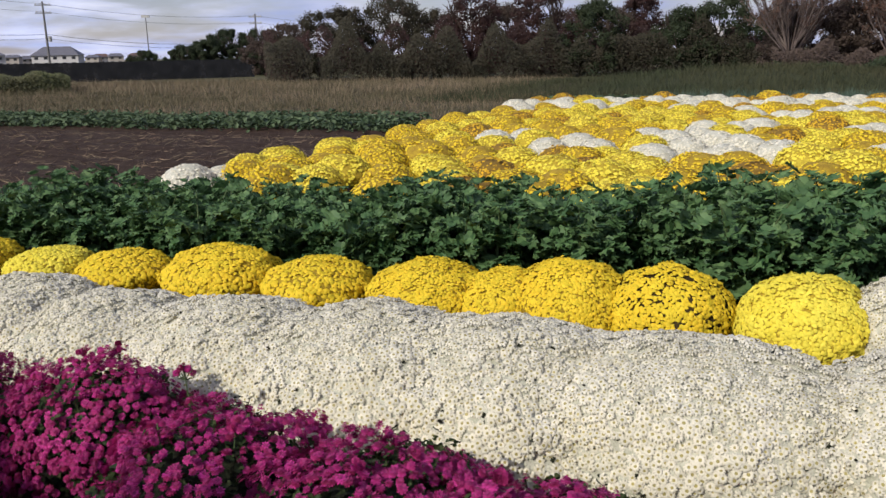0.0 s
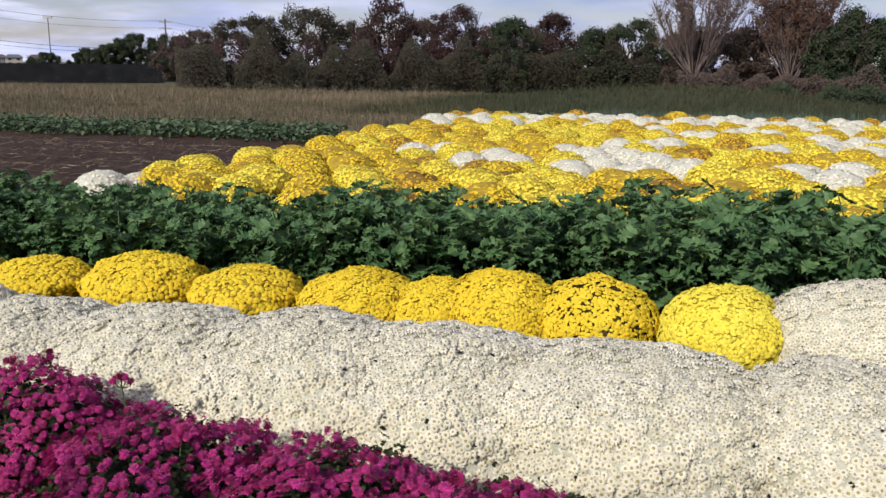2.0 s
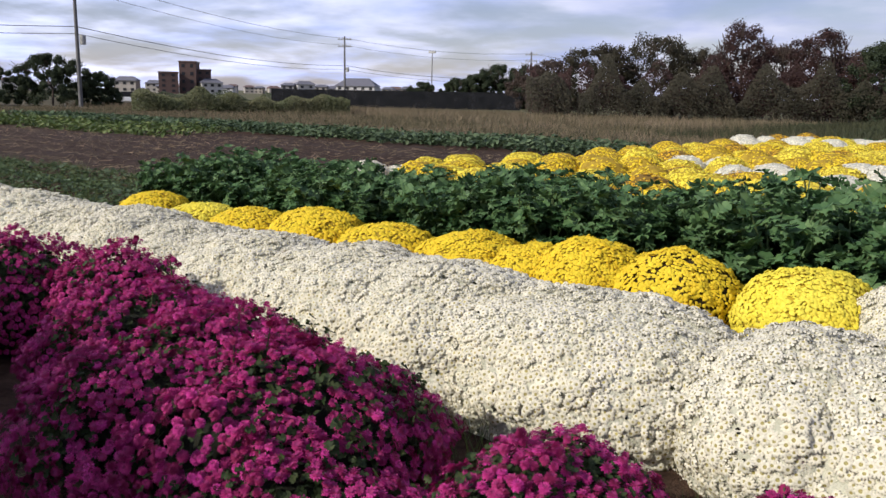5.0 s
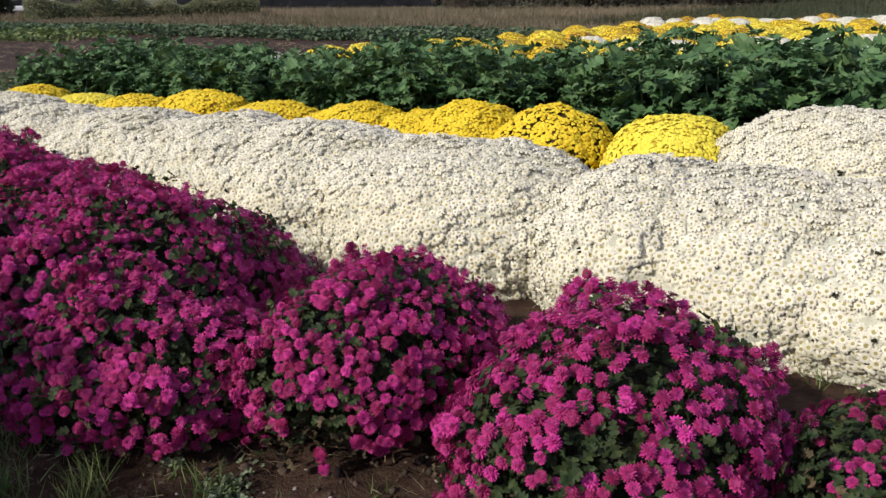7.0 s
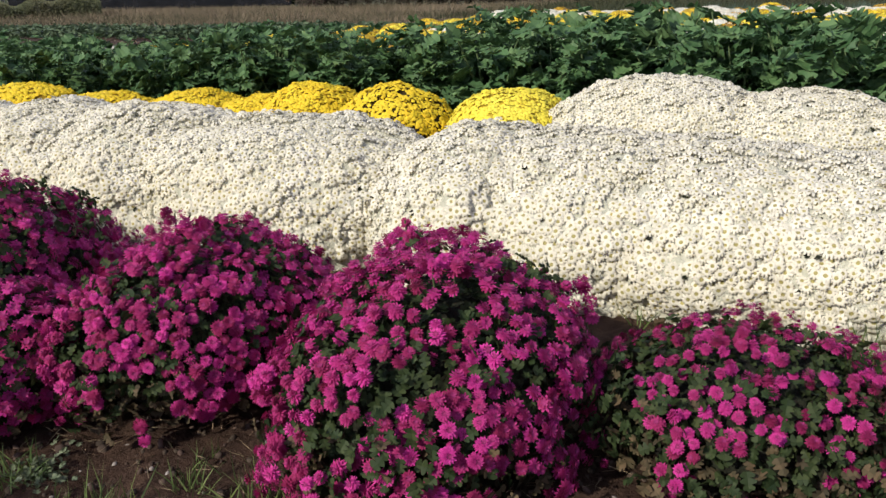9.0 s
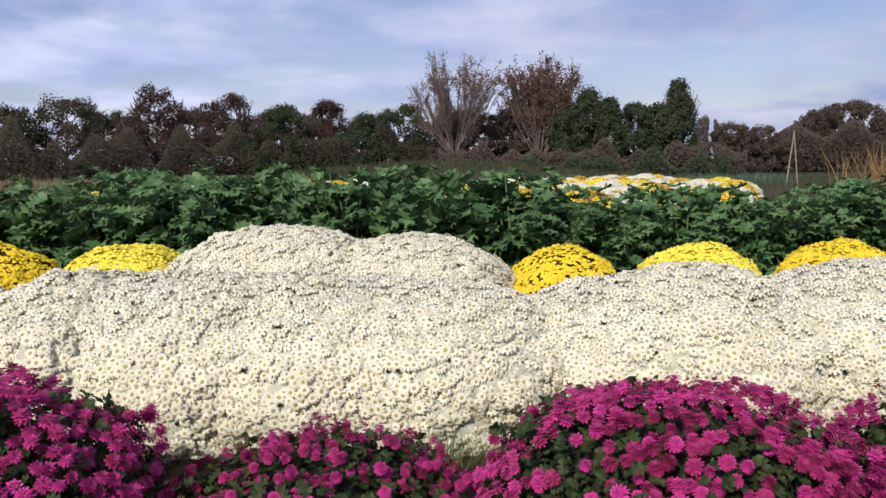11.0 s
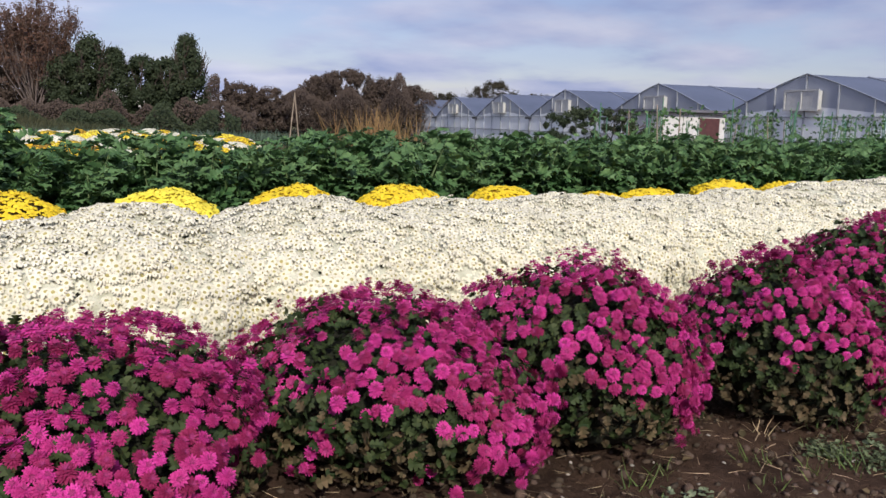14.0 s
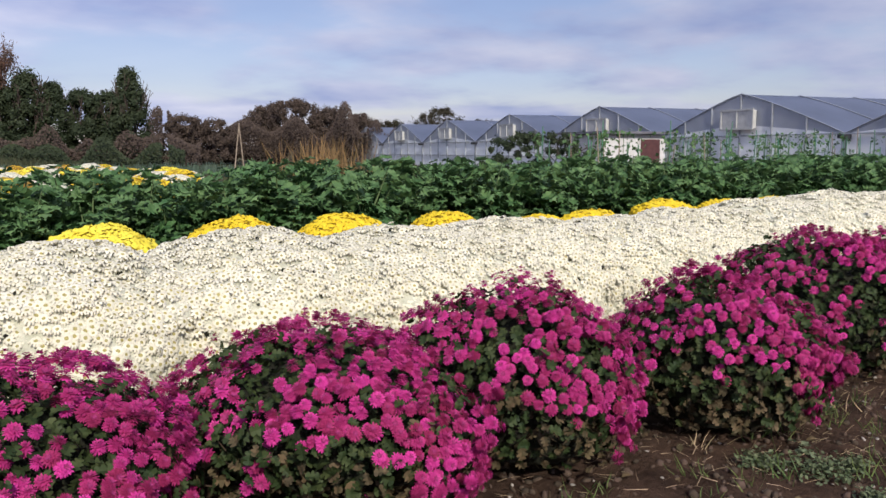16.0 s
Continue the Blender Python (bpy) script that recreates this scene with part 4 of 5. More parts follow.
def make_crop():
    leaf = mesh_of("leaf", CROP_LEAF[0], CROP_LEAF[1], [M["crop_leaf_one"]], smooth=False)
    kinds = []
    for s in range(5):
        stems, poses = crop_plant_layout(30 + s)
        verts, faces, slots = stamp(CROP_LEAF, np.array([p for p, _, _ in poses]), np.array([np.array(m) for _, m, _ in poses]), np.array([z for _, _, z in poses]))
        kinds.append((tubes_mesh("stem", stems, M["stem"]), mesh_of("leaves", verts, faces, [M["crop_leaf"]], slots), poses))
    draw = random.Random(4)
    for j in range(4):
        v = 6.95 + 0.42 * j
        for i in range(76):
            u = -8.4 + 0.47 * i + draw.uniform(-0.14, 0.14)
            stems, leaves, poses = kinds[draw.randrange(5)]
            k = draw.uniform(1.07, 1.28) * (0.72 if u < -7.6 else 0.90 if u < -3.5 else 0.97 if u < 0 else 1.09 if u < 3.5 else 0.88 if u < 6.2 else 0.93)
            plant = thing("leafy_crop_plant", at(u, v + draw.uniform(-0.1, 0.1)), "bushy dark green plant with broad lobed leaves, in a dense row", "crop plant", "leafy crop row")
            spin = Matrix.Rotation(draw.uniform(0, 6.28), 4, "Z") @ Matrix.Diagonal((k * 1.08, k * 1.08, k, 1))
            part("stem", stems, plant, where=spin)
            if j == 0 and 0.9 < u < 4.0:
                for p, m, size in poses:
                    ob = new("leaf", leaf)
                    ob.parent = plant
                    ob.matrix_basis = spin @ Matrix.Translation(p) @ m.to_4x4() @ Matrix.Diagonal((size, size, size, 1))
            else:
                tagged(part("leaves", leaves, plant, where=spin), kind="stuff")


make_crop()


# ---- grasses, weeds, litter ----
def scatter(name, template, places, normals, sizes, mat, label, category):
    turns = frames_from(np.asarray(normals, dtype=float), rng.uniform(0, 6.28, len(places)))
    verts, faces, slots = stamp(template, np.asarray(places), turns, np.asarray(sizes))
    ob = part(name, mesh_of(name, verts, faces, [mat], slots))
    return tagged(ob, label, category, kind="stuff")


def in_field(n, u0, u1, v0, v1):
    u, v = rng.uniform(u0, u1, n), rng.uniform(v0, v1, n)
    z = np.array([ground_height(a, b) for a, b in zip(u, v)])
    return np.stack([u * CU - v * SU, u * SU + v * CU, z], axis=1)


def tufts(name, count, blades, area, height, mat, label, spread=0.06, lean=0.35):
    roots = in_field(count, *area)
    p = np.repeat(roots, blades, axis=0) + np.column_stack([rng.normal(0, spread, (count * blades, 2)), np.zeros(count * blades)])
    n = np.column_stack([rng.normal(0, lean, (len(p), 2)), np.ones(len(p))])
    tall = np.repeat(rng.uniform(0.6, 1.2, count), blades) * rng.uniform(0.6, 1.1, len(p)) * height
    return scatter(name, BLADE, p, n, np.column_stack([np.minimum(tall * 1.2, 0.09 if tall.max() < 0.3 else 9.0), tall, tall]), mat, label, "grass")


tufts("dry_grass", 9000, 5, (-70, -8, 27, 42), 0.30, M["dry_grass"], "dry tan grass of a fallow field", spread=0.3)
tufts("dry_grass", 7000, 5, (-80, -12, 42, 66), 0.5, M["dry_grass"], "dry tan grass before the far trees", spread=0.4)
tufts("field_grass", 5000, 6, (-14, 14, 36, 62), 0.45, M["olive_grass"], "olive-green rough grass on a low bank", spread=0.4)
tufts("field_grass", 3500, 6, (12, 40, 14, 45), 0.35, M["olive_grass"], "olive-green rough grass beside the flower field", spread=0.4)
tufts("field_grass", 2600, 6, (-70, -8, 27.5, 48), 0.32, M["olive_grass"], "green weedy patches in dry grass", spread=0.5)
tufts("leek_rows", 1500, 7, (-3, 17, 34.0, 36.6), 0.55, M["leek"], "upright blue-green leek blades behind the flower field", spread=0.07, lean=0.16)
tufts("meadow_grass", 1400, 7, (-22, -9.6, 6.0, 9.5), 0.22, M["grass"], "short green weeds at the edge of tilled soil", spread=0.12)
tufts("path_grass", 150, 14, (-2.5, 9.5, 1.2, 2.2), 0.10, M["grass"], "thin green grass tufts on bare soil", spread=0.03, lean=0.6)
tufts("row_grass", 160, 14, (-5, 9.5, 3.2, 3.7), 0.20, M["grass"], "green grass between two flower rows", spread=0.04, lean=0.4)


def straw_litter(name, count, area, length, label):
    p = in_field(count, *area) + np.array([0, 0, 0.015])
    n = np.column_stack([rng.normal(0, 1, (count, 2)), rng.normal(0.1, 0.18, count)])
    long = rng.uniform(0.4, 1.2, count) * length
    return scatter(name, BLADE, p, n, np.column_stack([long * 0.5, long, long]), M["straw"], label, "straw")


straw_litter("straw", 9000, (-40, -8.5, 9.0, 21.5), 0.30, "dry stalks strewn over tilled brown soil")
tufts("path_grass", 46, 30, (-0.9, 1.7, 1.25, 2.05), 0.15, M["grass"], "green grass clumps on shaded soil", spread=0.035, lean=0.5)
tufts("wispy_grass", 14, 9, (2.6, 9.5, 1.1, 2.3), 0.10, M["straw"], "wispy dry grass on dark soil", spread=0.03, lean=0.8)
straw_litter("path_straw", 5600, (-2.5, 10, 0.6, 2.6), 0.08, "pale dry straw bits on dark soil")


def leaf_patch(name, count, area, size, mat, label, template=PLAIN_LEAF, lift=0.06, clump=False):
    p = in_field(count, *area)
    if clump:
        middle = p.mean(axis=0)
        p[:, :2] = middle[:2] + rng.normal(0, 0.55, (count, 2)) * (area[1] - area[0]) * 0.5
    p = p + np.column_stack([np.zeros((count, 2)), rng.uniform(0.0, lift, count)])
    n = np.column_stack([rng.normal(0, 0.5, (count, 2)), np.ones(count)])
    return scatter(name, template, p, n, rng.uniform(0.6, 1.3, count) * size, mat, label, "plants")


leaf_patch("low_crop", 16000, (-48, -9.5, 22.6, 26.2), 0.18, M["field_crop"], "low green vegetable rows in the field", lift=0.35)
leaf_patch("low_crop", 5000, (-8, 0, 34.5, 36.0), 0.18, M["field_crop"], "low green vegetables behind the flower field", lift=0.3)
leaf_patch("low_crop", 5000, (-60, -26, 17.8, 22.4), 0.22, M["grass"], "bright green low vegetables beside tilled soil", lift=0.3)
leaf_patch("low_weeds", 7000, (-24, -9.2, 6.3, 9.4), 0.10, M["field_crop"], "low leafy green weeds beside tilled soil", lift=0.09)
leaf_patch("fallen_leaves", 500, (-1, 10, 1.7, 3.4), 0.035, M["dry_leaf"], "withered brown leaves under the bushes", lift=0.02)
weeds = random.Random(31)
for k in range(64):
    u, v = weeds.uniform(-1.5, 8.8), weeds.uniform(1.1, 2.1)
    w = weeds.uniform(0.035, 0.105)
    if k % 2:
        leaf_patch("mat_weed", int(5200 * w), (u - w, u + w, v - w * 0.8, v + w * 0.8), 0.017, M["mat"], "low dense mat of fine green weed on soil", PLAIN_LEAF, 0.04, True)
        continue
    leaf_patch("ground_weed", int(420 * w), (u - w, u + w, v - w * 0.8, v + w * 0.8), 0.026, M["weed"], "small pale green creeping weed on soil", SMALL_LEAF, 0.035, True)


def make_stones():
    ball = []
    for i in range(40):
        bm = bmesh.new()
        bmesh.ops.create_icosphere(bm, subdivisions=1, radius=1)
        for vert in bm.verts:
            vert.co *= 1 + 0.3 * noise.noise(vert.co * 2 + Vector((i, 0, 0)))
        ball.append(bm)
    shapes = []
    for bm in ball[:6]:
        bm.verts.ensure_lookup_table()
        shapes.append((np.array([tuple(v.co) for v in bm.verts]), np.array([[v.index for v in f.verts] for f in bm.faces]), np.zeros(len(bm.faces), dtype=int)))
    for bm in ball:
        bm.free()
    p = in_field(5200, -2.0, 9.5, 0.7, 2.6)
    scatter("soil_clods", shapes[1], p, np.column_stack([rng.normal(0, 0.5, (5200, 2)), np.ones(5200)]),
            rng.uniform(0.004, 0.017, (5200, 3)) * rng.uniform(0.5, 1.5, (5200, 1)), M["clod"], "crumbly brown clods of earth on the path", "soil")
    p = in_field(700, -2.5, 10, 0.6, 2.5)
    scatter("pebbles", shapes[0], p, np.column_stack([rng.normal(0, 0.4, (700, 2)), np.ones(700)]),
            np.column_stack([rng.uniform(0.004, 0.014, 700), rng.uniform(0.004, 0.011, 700), rng.uniform(0.003, 0.008, 700)]), M["stone"],
            "small pale stones on dark soil", "stones")


make_stones()


# ---- trees ----
def branches(draw, start, way, length, radius, depth, fan, out, tips):
    """Forking limbs that thin out; out takes (path, radii), tips the ends."""
    bend = Vector((draw.uniform(-1, 1), draw.uniform(-1, 1), draw.uniform(0, 0.6))) * length * 0.12
    end = start + way * length
    out.append(([start, start.lerp(end, 0.5) + bend * 0.5, end], (radius, radius * 0.8, radius * 0.58)))
    if depth == 0:
        tips.append((end, way))
        return
    for k in range(3 if depth > 1 else 4):
        spin = Matrix.Rotation(draw.uniform(0, 6.28), 3, way)
        side = spin @ way.orthogonal().normalized()
        nxt = (way + side * fan * draw.uniform(0.5, 1.1) + Vector((0, 0, 0.12))).normalized()
        branches(draw, end if k else start.lerp(end, 0.75), nxt, length * draw.uniform(0.62, 0.82), radius * 0.56, depth - 1, fan, out, tips)


def tree(where, height, width, leaf, label, seed, shape="round", density=1.0, group="trees at the field edge"):
    """A tapered trunk with forking limbs and a crown of many small sprays with gaps."""
    draw = random.Random(seed)
    t = thing("tree", where, label, "tree", group)
    out, tips = [], []
    stem = {"round": 0.22, "cone": 0.12}[shape] * height
    top = Vector((draw.uniform(-0.1, 0.1) * width, draw.uniform(-0.1, 0.1) * width, stem))
    girth = 0.028 * height
    out.append(([(0, 0, -0.2), top * 0.5, top], (girth, girth * 0.8, girth * 0.7)))
    fan = {"round": 0.85, "cone": 0.7}[shape]
    for k in range(5):
        a = 2 * math.pi * k / 5 + draw.uniform(-0.3, 0.3)
        way = Vector((math.cos(a) * fan, math.sin(a) * fan, 1)).normalized()
        branches(draw, top, way, height * 0.24, girth * 0.5, 2, fan, out, tips)
    zs = max(p.z for p, _ in tips)
    span = max(max(math.hypot(p.x, p.y) for p, _ in tips), 0.1)
    fz, fx = (height * 0.97) / zs, (width * 0.5) / span
    fix = lambda p: Vector((p[0] * fx, p[1] * fx, p[2] * fz if p[2] > 0 else p[2]))
    part("trunk", tubes_mesh("trunk", [([fix(p) for p in path], r) for path, r in out], M["bark"], sides=4), t)
    p, n, s = [], [], []
    clumps = []
    for k in range(110):
        f = draw.random()
        a = draw.uniform(0, 6.28)
        if shape == "cone":
            z = height * (0.03 + 0.95 * f)
            r = width * 0.5 * (1 - f) ** 0.75 * draw.uniform(0.55, 1.0) + 0.1
        else:
            z = height * (0.06 + 0.88 * f)
            r = width * 0.5 * math.sqrt(max(0.06, 1 - (1.5 * f - 0.52) ** 2)) * draw.uniform(0.35, 1.0)
        clumps.append((Vector((r * math.cos(a), r * math.sin(a), z)), height * draw.uniform(0.06, 0.12)))
    for c, r in clumps:
        for k in range(int(135 * density)):
            d = Vector((draw.gauss(0, 1), draw.gauss(0, 1), draw.gauss(0, 0.8))).normalized() * r * draw.uniform(0.35, 1.0)
            p.append(c + d)
            n.append(d.normalized() * 1.3 + Vector((0, 0, 0.3)))
            s.append(draw.uniform(0.095, 0.20) * (height / 8) ** 0.5)
    if p:
        n = rng.normal(0, 0.6, (len(p), 3)) + np.array([tuple(q) for q in n])
        verts, faces, slots = stamp(SPRAY, np.array([tuple(q) for q in p]), frames_from(n, rng.uniform(0, 6.28, len(p))), np.array(s))
        tagged(part("crown", mesh_of("crown", verts, faces, [M[leaf]], slots), t), kind="stuff")
    return t


def vase_tree(where, height, width, leaf, label, seed, leafy, group="trees at the field edge"):
    """A fan of upswept limbs from a short trunk, each with side branches and many fine twigs, and a thin veil of leaves."""
    draw = random.Random(seed)
    t = thing("tree", where, label, "tree", group)
    out, p, n, s = [([(0, 0, -0.2), (0, 0, height * 0.08), (0.05, 0, height * 0.17)], (height * 0.03, height * 0.026, height * 0.02))], [], [], []
    shake = lambda k: Vector((draw.gauss(0, k), draw.gauss(0, k), draw.gauss(0, k)))
    for k in range(46):
        a, f = draw.uniform(0, 6.28), draw.random() ** 0.45
        end = Vector((math.cos(a) * f * width * 0.46, math.sin(a) * f * width * 0.46, height * (0.97 - 0.24 * f ** 2.2) * draw.uniform(0.84, 1.0)))
        start = Vector((end.x * 0.04, end.y * 0.04, height * draw.uniform(0.10, 0.22)))
        mid = start.lerp(end, 0.5) + Vector((end.x * 0.05, end.y * 0.05, -height * 0.03)) + shake(0.10)
        out.append(([start, mid, end], (0.07, 0.04, 0.010)))
        for b in range(9):
            g = draw.uniform(0.25, 0.95)
            q = start.lerp(mid, g * 2) if g < 0.5 else mid.lerp(end, g * 2 - 1)
            way = ((end - mid).normalized() + shake(0.30) + Vector((0, 0, 0.15))).normalized()
            long = height * draw.uniform(0.10, 0.22) * (1.15 - 0.5 * g)
            tip = q + way * long
            if tip.z > height:
                tip.z = height * draw.uniform(0.94, 1.0)
            out.append(([q, q.lerp(tip, 0.5) + shake(0.04), tip], (0.024, 0.016, 0.007)))
            for c in range(7):
                root = q.lerp(tip, draw.uniform(0.2, 1.0))
                tw = root + (way + shake(0.42)).normalized() * height * draw.uniform(0.035, 0.085)
                out.append(([root, root.lerp(tw, 0.5), tw], (0.011, 0.009, 0.005)))
                high = tw.z / height
                if draw.random() < leafy * (1.0 if high > 0.62 else 0.55):
                    for e in range(7 if leafy < 1 else 10):
                        p.append(tuple(root.lerp(tw, draw.random()) + shake(0.09)))
                        n.append(tuple(shake(1.0)))
                        s.append(draw.uniform(0.06, 0.13))
    part("trunk", tubes_mesh("trunk", out, M["pale_bark"], sides=3), t)
    verts, faces, slots = stamp(SPRAY, np.array(p), frames_from(np.array(n), rng.uniform(0, 6.28, len(p))), np.array(s))
    tagged(part("crown", mesh_of("crown", verts, faces, [M[leaf]], slots), t), kind="stuff")


def grown(az, d, el, wide, leaf, shape="round", density=1.0, label="", seed=0, fat=1.3):
    """A tree at a bearing, its top seen el degrees above the eye, wide degrees across."""
    height = 1.5 + d * math.tan(radians(el))
    return tree(bearing(az, d), height, d * radians(wide) * fat, leaf, label, int(az * 10) + 900 + seed, shape, density)


for az, el, wide in ((-6.3, 4.4, 6.4), (-9.8, 3.7, 5.0), (-3.2, 3.4, 4.0)):
    grown(az, 80, el, wide, "olive", label="broad olive-brown autumn tree")
for az, el, wide in ((-0.7, 5.1, 3.6), (3.9, 4.6, 4.2), (10.4, 4.1, 2.8)):
    grown(az, 78, el, wide, "rust", "round", 0.8, label="dark reddish-brown autumn tree with a ragged top")
for az, el, wide in ((7.4, 3.8, 3.8), (15.6, 3.8, 4.4), (12.9, 3.2, 3.4)):
    grown(az, 74, el, wide, "evergreen", label="dark green broadleaf tree")
for az, el, wide in ((-12.6, 2.6, 4.5), (1.6, 3.6, 4.0), (18.0, 2.8, 3.6), (22.4, 3.2, 4.0), (6.0, 3.2, 3.4), (9.0, 3.2, 3.4)):
    grown(az, 84, el, wide, "brown", label="dull brown autumn tree")
vase_tree(bearing(19.1, 62), 9.35, 7.8, "russet", "tall nearly bare tree with fanning pale branches", 41, 0.42)
vase_tree(bearing(25.0, 62), 9.0, 7.0, "russet", "tall spreading tree with russet-brown leaves", 42, 1.0)
for az, el, wide in ((28.2, 4.5, 3.2), (31.3, 3.4, 3.2), (34.1, 4.6, 3.2), (29.6, 3.7, 3.2), (32.7, 3.3, 3.0), (27.0, 3.4, 3.0)):
    grown(az, 60, el, wide, "evergreen", "cone" if el > 3.5 else "round", 1.1, label="dense dark evergreen tree", fat=1.05)
for az, el, wide in ((23.6, 4.2, 4.0), (26.4, 4.2, 3.8), (20.0, 3.4, 5.0), (37.0, 2.0, 3.0), (39.0, 1.7, 3.0)):
    grown(az, 66, el, wide, "brown", label="thin brown shrubby tree")
for az, el, wide in ((44.2, 3.1, 6.0), (42.2, 2.6, 3.6), (46.6, 2.6, 3.6), (48.6, 2.2, 2.4)):
    grown(az, 76, el, wide, "brown", density=2.2 if wide > 5 else 1.3, label="dome-shaped thicket of dull brown trees")
for az, el, wide in ((48.4, 2.0, 2.6), (50.6, 1.9, 2.6), (54.0, 2.7, 3.6), (57.0, 1.9, 3.0)):
    grown(az, 105, el, wide, "olive", label="distant olive-brown tree behind greenhouses")
for az, el, wide in ((-18.6, 1.2, 2.6), (-17.2, 1.5, 3.0), (-15.7, 2.2, 3.8), (-13.7, 2.15, 3.4), (-12.0, 1.7, 3.0), (-21.0, 0.9, 2.4), (-44.6, 2.2, 4.2), (-42.0, 1.2, 2.6), (-48.5, 1.5, 4.0)):
    grown(az, 108 if az > -30 else 88, el, wide, "evergreen", density=2.2, label="dark green bushy tree at the far field edge")


# Unseen trees, added only to shade the left end of the purple row.
for k, (u, tall) in enumerate(((-11.8, 4.8), (-10.2, 4.6), (-8.6, 4.8), (-7.0, 4.6), (-5.5, 4.7), (-4.2, 4.6), (-3.0, 4.35), (-2.0, 3.85))):
    tree(at(u, -3.6), tall, 3.2, "evergreen", "unseen green hedge tree added to shade the purple bushes", 300 + k, density=0.55 if u < -4.5 else 0.45 if u < -2.5 else 0.3, group="hedge behind the path")


def shrub_band(name, az0, az1, d, height, leaf, label, count):
    """An uneven thicket of undergrowth along the foot of the trees."""
    p, s = [], []
    draw = random.Random(int(az0 * 7) + 50)
    count = int(count * 4.4)
    for k in range(count):
        az = draw.uniform(az0, az1)
        dd = d + draw.uniform(-3, 3)
        tall = height * (0.58 + 0.75 * noise.noise(Vector((az * 0.6, d, 0)))) * draw.random() ** 0.6
        p.append(tuple(bearing(az, dd, max(0.1, tall))))
        s.append(draw.uniform(0.07, 0.155))
    n = rng.normal(0, 0.5, (count, 3)) + np.array([0, -0.7, 0.6])
    scatter(name, SPRAY, p, n, s, M[leaf], label, "shrubs")


shrub_band("undergrowth", -14, 20, 74, 5.6, "olive", "dense dark undergrowth below the trees", 16000)
shrub_band("undergrowth", -14, 20, 77, 6.6, "rust", "brown thicket between the trees", 10000)
shrub_band("undergrowth", 18, 37, 55, 1.9, "evergreen", "dark undergrowth below evergreen trees", 4500)
shrub_band("undergrowth", 18, 38, 59, 3.2, "brown", "brown thicket among evergreen trees", 6000)
shrub_band("undergrowth", 35, 51, 70, 5.2, "brown", "brown thicket at the field edge", 12000)
shrub_band("undergrowth", -40, -26, 70, 2.2, "scrub", "low green scrub on waste ground", 8000)
shrub_band("undergrowth", -52, -12, 112, 2.2, "evergreen", "dark hedge at the far field edge", 6000)


# ---- greenhouses ----
def box(bm, lo, hi):
    made = bmesh.ops.create_cube(bm, size=1)["verts"]
    for vert in made:
        vert.co = Vector([lo[i] + (vert.co[i] + 0.5) * (hi[i] - lo[i]) for i in range(3)])
    return made


def boxes(*spans):
    bm = bmesh.new()
    for lo, hi in spans:
        box(bm, lo, hi)
    return bm


GABLE_WAY = math.atan2(-0.849, -0.528)
SPAN, RIDGE, EAVE, DEEP = 8.7, 2.95, 1.55, 24.0


def arch(y):
    """The roof's height at y across the span."""
    f = min(1.0, abs(y) / (SPAN * 0.5))
    return EAVE + (RIDGE - EAVE) * (1 - f ** 1.18)


